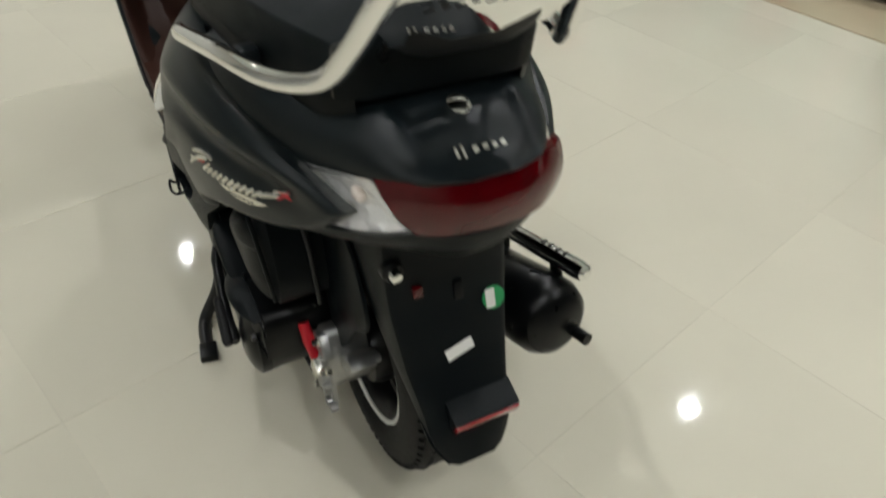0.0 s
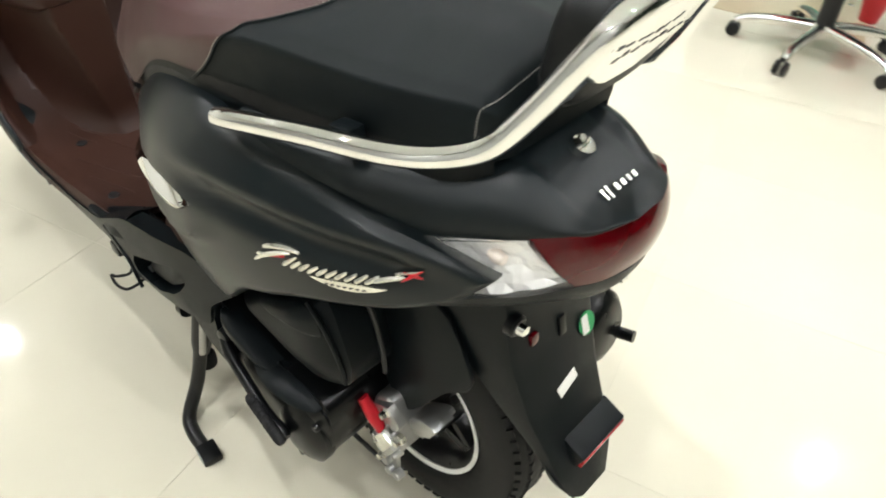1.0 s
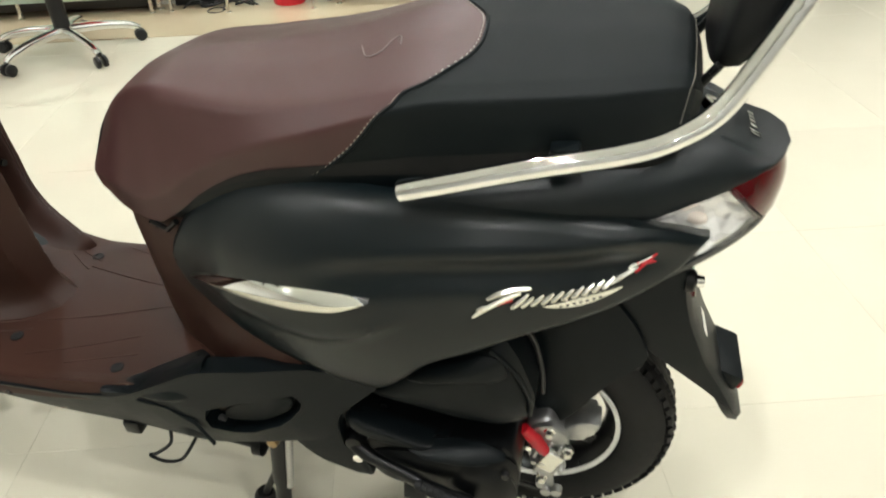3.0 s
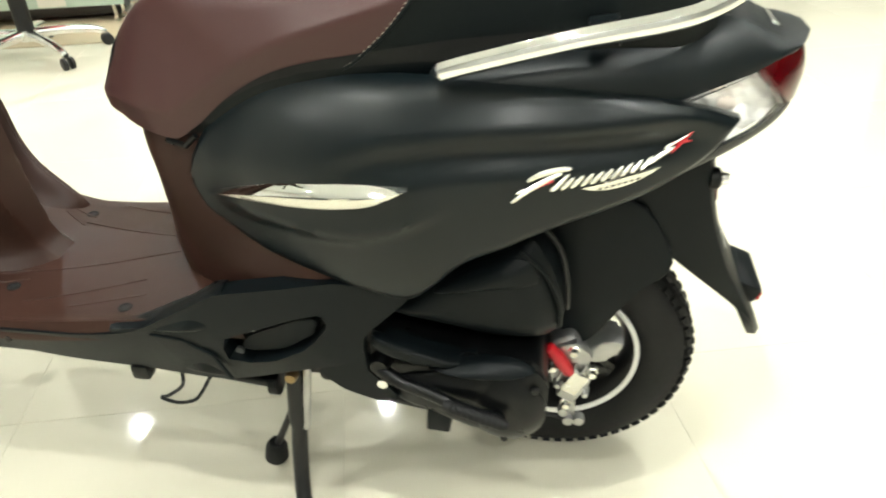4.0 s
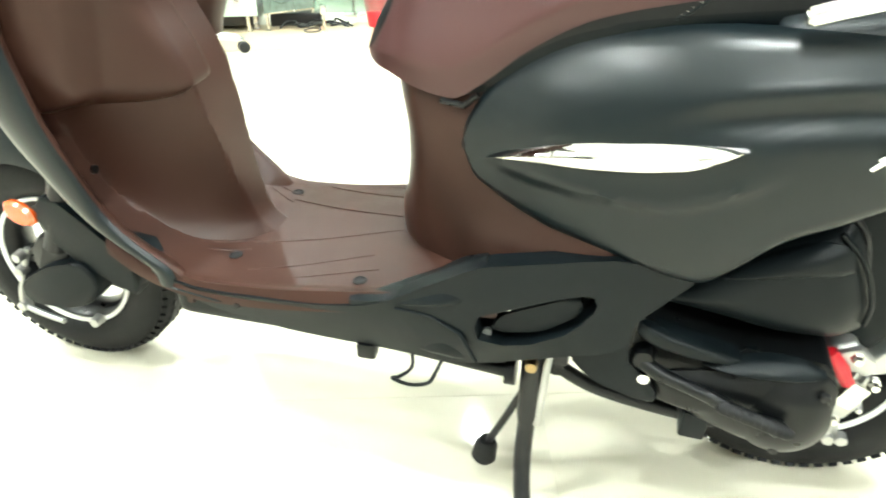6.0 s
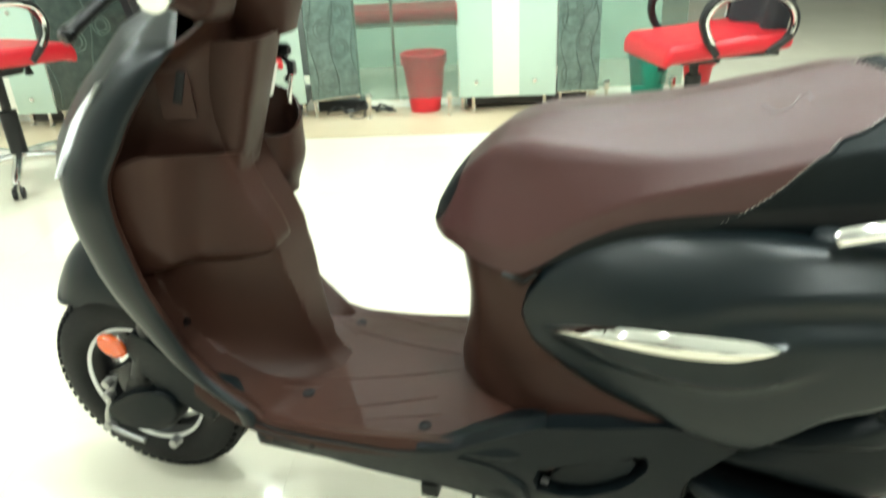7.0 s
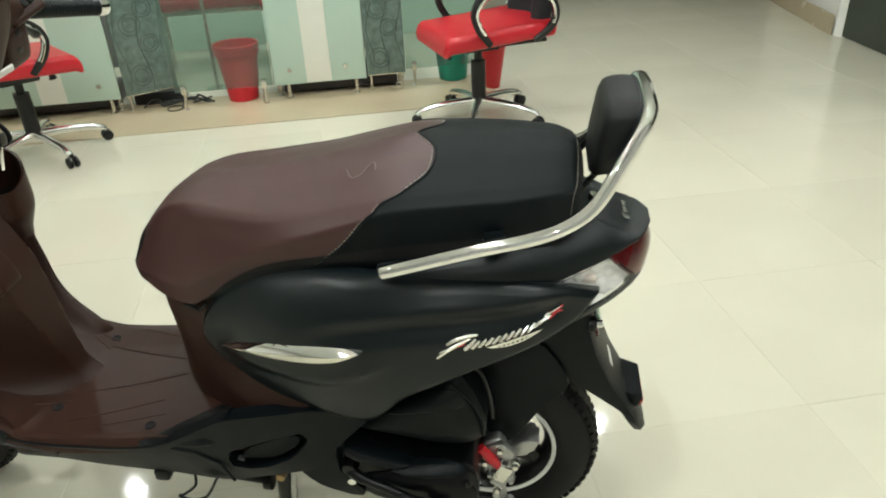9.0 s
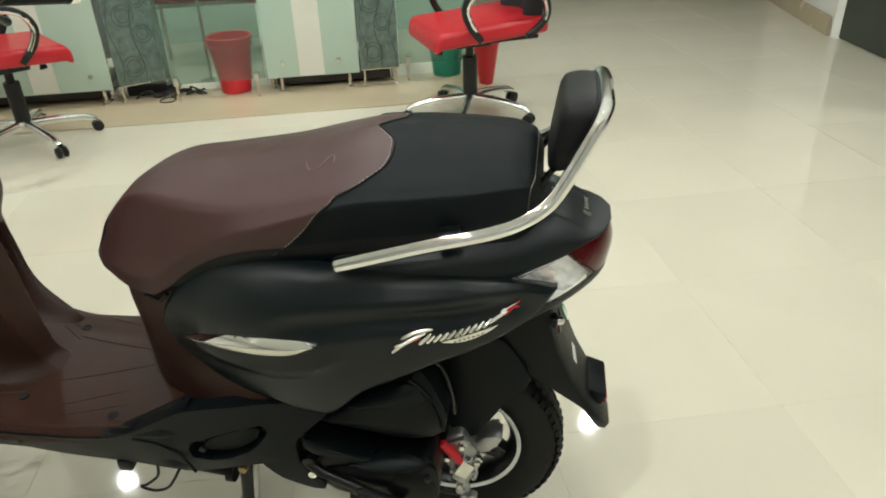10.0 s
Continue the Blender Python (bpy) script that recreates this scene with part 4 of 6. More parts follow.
airbox = part("air_filter_box", dome(fresh(), rounded(box_line, 3), -0.166, -0.194, -0.085, power=4), BLACK_PLASTIC, SCOOTER, "black plastic air filter box")
part("box_seam", tube(fresh(), smooth_path([(-0.045, -0.184, 0.505), (-0.014, -0.182, 0.470), (0.005, -0.178, 0.420), (0.006, -0.174, 0.385)], 5), 0.0032, 8), BLACK_PLASTIC, airbox)
part("box_crease", dome(fresh(), rounded([(-0.165, 0.428), (-0.120, 0.462), (-0.060, 0.494), (-0.030, 0.490), (-0.020, 0.455), (-0.075, 0.445)], 3), -0.184, -0.201, -0.15, power=2.2), BLACK_PLASTIC, airbox)
part("breather_hose", tube(fresh(), smooth_path([(-0.030, -0.12, 0.505), (0.000, -0.118, 0.470), (0.014, -0.115, 0.410), (0.016, -0.112, 0.365)], 6), 0.004, 10), CABLE, airbox, "black breather hose")
# engine block between the case and the body
part("engine_block", block(fresh(), (0.26, 0.20, 0.16), pose(-0.20, 0.0, 0.36, 0, 8, 0), 0.03, 3), STEEL_DARK, SCOOTER, "dark engine block")
part("frame_tube", tube(fresh(), smooth_path([(-0.42, -0.06, 0.30), (-0.30, -0.07, 0.40), (-0.10, -0.08, 0.52), (0.16, -0.07, 0.60)], 6), 0.017, 12), STEEL_DARK, SCOOTER)
# inner rear mudguard
rows = []
for i in range(25):
    a = math.radians(-8 + 140 * i / 24)
    rows.append([Vector((0.242 * math.cos(a), y, 0.2155 + (0.242 - 0.10 * abs(y)) * math.sin(a) + 0.02)) for y in (-0.075, -0.072, -0.060, -0.03, 0, 0.03, 0.060, 0.072, 0.075)])
hug = part("inner_mudguard", solid(fresh(), rows[13:], lambda p: (0, 0, 0.004)), BLACK_PLASTIC, SCOOTER, "black inner rear mudguard")
part("mudguard_side", plate(fresh(), rounded([(0.153, 0.424), (0.119, 0.400), (0.092, 0.361), (0.059, 0.302), (0.038, 0.285), (0.004, 0.300), (-0.020, 0.400), (-0.020, 0.540), (0.090, 0.540), (0.140, 0.470)], 1), -0.094, -0.088, 0.002), BLACK_PLASTIC, hug)
# damper
bm = fresh()
axis = [Vector((-0.045, -0.070, 0.52)), Vector((0.020, -0.076, 0.285))]
tube(bm, axis, 0.013, 14)
damper = part("rear_damper", bm, STEEL_DARK, SCOOTER, "rear spring damper")
way = axis[1] - axis[0]
coil = [axis[0] + way * (0.12 + 0.62 * k / 120) + 0.017 * (math.cos(0.42 * k) * Vector((1, 0, 0.27)) + math.sin(0.42 * k) * Vector((0, 1, 0))) for k in range(121)]
part("spring", tube(fresh(), coil, 0.0036, 6), GLOSS_BLACK, damper)
part("damper_collar", tube(fresh(), [axis[0] + way * 0.74, axis[0] + way * 0.82], 0.014, 14), PIVOT_CREAM, damper, "cream damper collar")
# silver hub casting, brake arm and red spring sleeve
bm = plate(fresh(), rounded([(-0.005, 0.305), (0.030, 0.318), (0.052, 0.270), (0.060, 0.232), (0.045, 0.200), (0.020, 0.196), (0.000, 0.236)], 3), -0.118, -0.052, 0.010, 3)
casting = part("hub_casting", bm, ALLOY, SCOOTER, "raw aluminium gearbox casting")
part("casting_fin", plate(fresh(), rounded([(0.035, 0.262), (0.085, 0.300), (0.098, 0.292), (0.060, 0.240)], 2), -0.075, -0.050, 0.004), ALLOY, casting)
part("casting_lug", block(fresh(), (0.030, 0.045, 0.036), pose(0.030, -0.108, 0.222, 0, 28, 0), 0.005), ALLOY, casting)
part("axle_nut", lathe(fresh(), [(0.0, -0.016), (0.011, -0.015), (0.013, 0.0)], "y", (0.0, -0.060, 0.2155), 6), ALLOY, casting)
part("brake_arm", plate(fresh(), rounded([(0.018, 0.205), (0.036, 0.205), (0.042, 0.152), (0.034, 0.140), (0.022, 0.146)], 2), -0.112, -0.104, 0.002), ALLOY, casting, "bright brake arm")
for bx, bz in ((0.012, 0.290), (0.044, 0.255), (0.050, 0.218), (0.010, 0.232)):
    part("casting_boss", lathe(fresh(), [(0.0, -0.012), (0.004, -0.011), (0.006, -0.004), (0.0075, 0.006)], "y", (bx, -0.120, bz), 10), ALLOY, casting)
part("casting_web", plate(fresh(), rounded([(0.000, 0.300), (0.034, 0.316), (0.060, 0.286), (0.046, 0.270), (0.020, 0.282)], 2), -0.126, -0.112, 0.004), ALLOY, casting)
part("casting_arm", plate(fresh(), rounded([(0.046, 0.276), (0.078, 0.300), (0.104, 0.296), (0.088, 0.268), (0.060, 0.252)], 2), -0.100, -0.060, 0.006), ALLOY, casting)
part("clamp_block", block(fresh(), (0.026, 0.020, 0.040), pose(0.034, -0.128, 0.246, 0, 28, 0), 0.003), SATIN, casting, "bright cable clamp block")
for bx, bz in ((0.002, 0.268), (0.030, 0.300), (0.058, 0.262), (0.024, 0.196)):
    part("flange_bolt", lathe(fresh(), [(0.0, -0.014), (0.0055, -0.013), (0.0065, -0.006), (0.009, -0.004), (0.009, 0.004)], "y", (bx, -0.122, bz), 6), SATIN, casting)
for k in range(3):
    part("casting_rib", block(fresh(), (0.004, 0.016, 0.046), pose(0.016 + 0.013 * k, -0.120, 0.262 - 0.006 * k, 0, 16, 0), 0.001), ALLOY, casting)
for bx, bz in ((0.030, 0.150), (0.046, 0.152), (0.022, 0.168)):
    part("adjuster_nut", lathe(fresh(), [(0.0, -0.010), (0.008, -0.009), (0.009, 0.004), (0.0, 0.005)], "y", (bx, -0.112, bz), 10), ALLOY, casting)
part("red_sleeve", tube(fresh(), [(-0.006, -0.135, 0.312), (0.012, -0.133, 0.287), (0.026, -0.130, 0.262)], [0.0085, 0.0105, 0.008], 12), RED_PAINT, casting, "red cable sleeve")
part("brake_cable", tube(fresh(), smooth_path([(-0.26, -0.14, 0.260), (-0.16, -0.135, 0.215), (-0.06, -0.125, 0.180), (0.03, -0.115, 0.152)], 6), 0.0038, 8), CABLE, casting)

# tail cover, lamps
tail_w = curve([-0.145, -0.131, -0.06, 0.00, 0.06, 0.10, 0.15, 0.20, 0.235, 0.256, 0.268], [0.188, 0.194, 0.196, 0.190, 0.174, 0.156, 0.131, 0.104, 0.079, 0.055, 0.022])
tail_low = curve([-0.145, -0.06, 0.00, 0.06, 0.10, 0.15, 0.20, 0.25, 0.268], [0.694, 0.694, 0.692, 0.684, 0.679, 0.692, 0.706, 0.720, 0.725])
tail_top = curve([-0.145, -0.06, 0.06, 0.110, 0.156, 0.193, 0.230, 0.254, 0.268], [0.738, 0.746, 0.755, 0.761, 0.765, 0.754, 0.7305, 0.726, 0.7255])
rows = []
for i in range(45):
    x = -0.145 + 0.413 * (1 - (1 - i / 44) ** 1.3)
    lo, hi, w = tail_low(x), tail_top(x), tail_w(x)
    row = []
    for k in range(41):
        a = math.pi * k / 40
        c, s = math.cos(a), math.sin(a)
        blunt = 0.46 + 0.29 * ramp(x, 0.02, 0.16)
        dish = 0.010 * math.exp(-((x - 0.175) / 0.04) ** 2) * ramp(0.060 - abs(w * c), 0.0, 0.012)
        row.append(Vector((x, -w * math.copysign(abs(c) ** blunt, c), lo + (hi - lo) * s ** (blunt + 0.10) - dish)))
    rows.append(row)
tail = part("tail_cover", solid(fresh(), rows, lambda p: (-0.004, 0, -0.006)), TAIL_PLASTIC, SCOOTER, "charcoal plastic tail cover")
lock = part("seat_lock", lathe(fresh(), [(0.0, 0.010), (0.007, 0.0105), (0.0125, 0.009), (0.0135, 0.0)], "z", (0, 0, 0), 24), CHROME, tail, "round chrome seat lock")
lock.matrix_local = pose(0.180, 0.001, 0.7495, 0, 24, 0)
for k, (bx, by, w, h) in enumerate(((0, -0.021, 0.0035, 0.012), (0, -0.015, 0.0035, 0.014), (0.0, -0.004, 0.006, 0.008), (0.0, 0.005, 0.006, 0.007), (0.0, 0.0135, 0.005, 0.007), (0.0, 0.0215, 0.006, 0.007))):
    bm = block(fresh(), (h * 1.1, w * 1.05, 0.0014), pose(0.2295 + bx, 0.002 + 1.25 * by, tail_top(0.2295) + 0.0010, 0, 27, 0), 0.0004, 1)
    part("badge_bar", bm, SATIN, tail)


lens_up = [(0.096, 0.163, 0.682), (0.150, 0.138, 0.694), (0.206, 0.102, 0.704)]
lens_lo = [(0.099, 0.164, 0.675), (0.140, 0.150, 0.645), (0.171, 0.134, 0.626), (0.210, 0.108, 0.640), (0.246, 0.075, 0.657)]
for s in (-1, 1):
    up, lo = smooth_path(lens_up, 10), smooth_path(lens_lo, 5)
    rows = [[Vector((p.x + (q.x - p.x) * k / 8, s * (p.y + (q.y - p.y) * k / 8 + 0.008 * math.sin(math.pi * k / 8)), p.z + (q.z - p.z) * k / 8)) for k in range(9)] for p, q in zip(up, lo)]
    ind = part("rear_indicator", solid(fresh(), rows, lambda p: (-0.002, -s * 0.003, 0)), CLEAR_LENS, SCOOTER, "clear rear turn indicator lens")
    rows = [[Vector((p.x + (q.x - p.x) * k / 8 - 0.006, s * (p.y + (q.y - p.y) * k / 8 - 0.006 - 0.016 * math.sin(math.pi * k / 8) * math.sin(math.pi * min(1, i / 20))), p.z + (q.z - p.z) * k / 8)) - Vector((0.0, s * 0.0035 * ((i // 2 + k // 2) % 2), 0.0)) for k in range(9)] for i, (p, q) in enumerate(zip(up, lo))]
    part("reflector", sheet_bm(rows), REFLECTOR, ind, "faceted silvered bowl behind the lens", smooth=False)
    part("bulb", lathe(fresh(), [(0.0, 0.022), (0.006, 0.019), (0.008, 0.010), (0.005, 0.0)], "x", (0.162, s * 0.106, 0.668), 14), BULB, ind, "small clear bulb")
    ind.visible_shadow = False
def bulge(i, y):
    w = math.sin(math.pi * i / 36)
    return Vector((0.003 + 0.005 * w, math.copysign(0.006, y) * (1 - w), 0))


red_up = [(0.206, -0.102, 0.706), (0.232, -0.080, 0.716), (0.251, -0.048, 0.722), (0.260, 0.0, 0.723), (0.253, 0.050, 0.722), (0.238, 0.086, 0.717), (0.220, 0.108, 0.711)]
red_lo = [(0.246, -0.075, 0.657), (0.259, -0.054, 0.658), (0.267, -0.028, 0.660), (0.271, 0.0, 0.661), (0.269, 0.032, 0.660), (0.261, 0.064, 0.659), (0.243, 0.094, 0.660)]
rows = [[p.lerp(q, k / 10) + bulge(i, p.y) * math.sin(math.pi * k / 10) for k in range(11)] for i, (p, q) in enumerate(zip(smooth_path(red_up, 6), smooth_path(red_lo, 6)))]
lampred = part("tail_lamp", solid(fresh(), rows, lambda p: (-0.012, 0, 0)), RED_LENS, SCOOTER, "glossy red tail lamp lens")
# black valance under the lamps
val_up = [(0.10, -0.165, 0.592), (0.164, -0.142, 0.628), (0.210, -0.107, 0.640), (0.246, -0.074, 0.655), (0.265, -0.030, 0.656), (0.269, 0, 0.656), (0.266, 0.030, 0.656), (0.246, 0.074, 0.655), (0.210, 0.107, 0.640), (0.164, 0.142, 0.628), (0.10, 0.165, 0.592)]
val_lo = [(0.07, -0.120, 0.560), (0.130, -0.110, 0.580), (0.180, -0.085, 0.595), (0.215, -0.060, 0.605), (0.238, -0.030, 0.605), (0.242, 0, 0.604), (0.238, 0.030, 0.605), (0.215, 0.060, 0.605), (0.180, 0.085, 0.595), (0.130, 0.110, 0.580), (0.07, 0.120, 0.560)]
rows = [[p.lerp(q, k / 6) + Vector((0.006, 0.05 * p.y, 0)) * math.sin(math.pi * k / 6) for k in range(7)] for p, q in zip(smooth_path(val_up, 4), smooth_path(val_lo, 4))]
part("rear_valance", solid(fresh(), rows, lambda p: (-0.006, 0, 0.002)), BLACK_PLASTIC, SCOOTER, "black plastic rear valance")
part("tail_inner", block(fresh(), (0.34, 0.20, 0.10), pose(0.02, 0, 0.635, 0, -6, 0), 0.03, 3), BLACK_PLASTIC, SCOOTER)

# rear mudflap
flap_rows = [(0.600, 0.178, 0.070, 0.086), (0.530, 0.189, 0.075, 0.086), (0.490, 0.200, 0.088, 0.084), (0.416, 0.230, 0.172, 0.076), (0.360, 0.262, 0.236, 0.066), (0.327, 0.279, 0.270, 0.062), (0.310, 0.287, 0.280, 0.056), (0.284, 0.299, 0.292, 0.040)]
zz = [r[0] for r in flap_rows][::-1]
fx, ff, fw = ([r[k] for r in flap_rows][::-1] for k in (1, 2, 3))
rows = []
for i in range(31):
    z = 0.284 + 0.316 * i / 30
    xr, xf, w = (float(np.interp(z, zz, f)) for f in (fx, ff, fw))
    rows.append([Vector(p) for p in ((xf, -w, z), (xr - 0.020, -w, z), (xr - 0.006, -w + 0.004, z), (xr, -w + 0.014, z), (xr, 0, z), (xr, w - 0.014, z), (xr - 0.006, w - 0.004, z), (xr - 0.020, w, z), (xf, w, z), (xf, w - 0.006, z), (xf, -w + 0.006, z))])
bm = fresh()
vs = sheet(bm, rows, wrap=True)
bm.faces.new(vs[0]), bm.faces.new(vs[-1])
flap = part("mudflap", bm, BLACK_PLASTIC, SCOOTER, "black rear mudflap and plate holder")
hold = part("reflector_holder", block(fresh(), (0.040, 0.097, 0.026), pose(0.2660, 0.016, 0.3530, 0, 22, 0), 0.004), BLACK_PLASTIC, flap)
part("red_reflector", block(fresh(), (0.006, 0.094, 0.015), pose(0.2855, 0.016, 0.3455, 0, 14, 0), 0.002), RED_REFLECTOR, hold, "red rear reflector")
part("sticker", block(fresh(), (0.0012, 0.040, 0.016), pose(0.2262, 0.002, 0.4265, 0, -24, 0) @ pose(0, 0, 0, 14, 0, 0), 0.0003, 1), LABEL_WHITE, flap, "white printed sticker")
disc = part("sticker", lathe(fresh(), [(0.0, 0.0014), (0.016, 0.0014), (0.016, 0.0)], "x", (0, 0, 0), 24), LABEL_GREEN, flap, "round green sticker")
disc.matrix_local = pose(0.2056, 0.058, 0.478, 0, -22, 0)
part("sticker_label", block(fresh(), (0.0012, 0.013, 0.026), pose(0.2075, 0.0525, 0.4795, 0, -22, 0), 0.0003, 1), LABEL_WHITE, flap, "white label over the green sticker")
lampholder = part("plate_lamp", lathe(fresh(), [(0.014, -0.006), (0.014, 0.004), (0.011, 0.007), (0.0, 0.007)], "x", (0.184, -0.074, 0.556), 20), GLOSS_BLACK, flap)
part("bulb", lathe(fresh(), [(0.0, 0.014), (0.007, 0.011), (0.0085, 0.0)], "x", (0.189, -0.074, 0.556), 16), CHROME, lampholder, "bright bulb")
part("slot", block(fresh(), (0.012, 0.013, 0.028), pose(0.194, 0.010, 0.503, 0, -16, 0), 0.003), GLOSS_BLACK, flap)
part("wire_clip", block(fresh(), (0.012, 0.014, 0.016), pose(0.1915, -0.045, 0.518, 0, -10, 0), 0.003), RED_LENS, flap, "small dark red clip")

# exhaust
bm = tube(fresh(), [(-0.14, 0.175, 0.235), (-0.12, 0.176, 0.240), (-0.10, 0.180, 0.252), (0.12, 0.203, 0.316), (0.150, 0.206, 0.325), (0.168, 0.208, 0.330), (0.176, 0.2085, 0.332)], [0.03, 0.050, 0.060, 0.065, 0.064, 0.056, 0.042], 28)
muffler = part("exhaust_muffler", bm, GLOSS_BLACK, SCOOTER, "black exhaust muffler")
part("tailpipe", tube(fresh(), [(0.165, 0.238, 0.300), (0.205, 0.244, 0.307)], [0.010, 0.010], 14), GLOSS_BLACK, muffler)
bm = tube(fresh(), [(-0.080, 0.222, 0.352), (-0.072, 0.223, 0.354), (0.152, 0.247, 0.406), (0.163, 0.248, 0.409), (0.168, 0.2485, 0.410)], [0.008, 0.014, 0.015, 0.013, 0.007], 20)
shield = part("heat_shield", bm, CHROME, muffler, "long rounded chrome heat shield")
for k in range(4):
    part("shield_slot", block(fresh(), (0.006, 0.010, 0.004), pose(0.070 + 0.016 * k, 0.2385 + 0.0016 * k, 0.4015 + 0.0037 * k, 0, -13, 0), 0.0015, 2), GLOSS_BLACK, shield)
for k in range(2):
    part("shield_stay", block(fresh(), (0.020, 0.012, 0.040), pose(-0.02 + 0.13 * k, 0.226 + 0.012 * k, 0.345 + 0.032 * k, 0, -13, 0), 0.003), GLOSS_BLACK, shield)
part("exhaust_pipe", tube(fresh(), smooth_path([(-0.26, 0.03, 0.30), (-0.27, 0.10, 0.22), (-0.20, 0.165, 0.21), (-0.13, 0.176, 0.238)], 6), 0.014, 12), STEEL_DARK, muffler)

# grab rail with plate and pad
left = [(-0.130, -0.210, 0.736), (-0.10, -0.210, 0.745), (0.00, -0.195, 0.766), (0.085, -0.176, 0.778), (0.132, -0.153, 0.786), (0.168, -0.132, 0.804), (0.196, -0.116, 0.843), (0.224, -0.101, 0.893), (0.237, -0.090, 0.918), (0.243, -0.065, 0.931), (0.245, 0.0, 0.935)]
path = smooth_path(left, 8)
path = path + [Vector((p.x, -p.y, p.z)) for p in reversed(path[:-1])]
rail = part("grab_rail", tube(fresh(), path, 0.0112, 16), CHROME, SCOOTER, "bent chrome tube grab rail")
for s in (-1, 1):
    part("rail_plug", tube(fresh(), [(-0.131, s * 0.210, 0.7357), (-0.1335, s * 0.2103, 0.735)], 0.0078, 14), SATIN, rail)
    part("rail_bracket", block(fresh(), (0.030, 0.022, 0.030), pose(0.030, s * 0.170, 0.766, 0, -8, 0), 0.004), BLACK_PLASTIC, rail)
rows = []
for i in range(13):
    t = i / 12
    w = 0.104 - 0.014 * t - 0.02 * (1 - ramp(t, 0.0, 0.3))
    rows.append([Vector((0.1965 + 0.0455 * t + 0.004 * math.sin(math.pi * k / 16), w * (2 * k / 16 - 1), 0.840 + 0.088 * t)) for k in range(17)])
rail_plate = part("rail_plate", solid(fresh(), rows, lambda p: (0.0035, 0, -0.001)), CHROME, rail, "chrome plate across the rail with dark script bars")
for k in range(9):
    y = -0.066 + 0.0165 * k
    part("script_bar", block(fresh(), (0.0012, 0.010 - 0.003 * (k % 2), 0.0026 + 0.003 * (k % 4 == 1)), pose(0.2225 + 0.006, y * 0.9, 0.881 + 0.0012 * (k % 2), 0, 27, 0) @ pose(0, 0, 0, 16, 0, 0), 0.0003, 1), STEEL_DARK, rail_plate)
bm = fresh()
rows = []
for i in range(15):
    t = i / 14
    d = math.sin(math.pi * t) ** 0.35 if 0 < t < 1 else 0.0
    row = []
    for k in range(40):
        a = 2 * math.pi * k / 40
        c, s = math.cos(a), math.sin(a)
        wy = (0.088 + 0.012 * s) * (0.80 + 0.20 * d)
        hz = 0.063 * (0.80 + 0.20 * d)
        y, z = wy * math.copysign(abs(c) ** 0.55, c), hz * math.copysign(abs(s) ** 0.55, s)
        row.append(Vector((0.172 + 0.18 * z + t * (0.048 + 0.24 * z), y, 0.878 + z)))
    rows.append(row)
vs = sheet(bm, rows, wrap=True)
bm.faces.new(vs[0]), bm.faces.new(vs[-1])
part("back_pad", bm, PAD_VINYL, rail, "black padded backrest")
part("pad_piping", tube(fresh(), [p + Vector((-0.001, 0, 0)) for p in rows[11] + rows[11][:1]], 0.0016, 6), TAIL_PLASTIC, rail)
for s in (-1, 1):
    part("pad_stay", tube(fresh(), [(0.150, s * 0.070, 0.800), (0.172, s * 0.070, 0.830)], 0.005, 10), GLOSS_BLACK, rail)


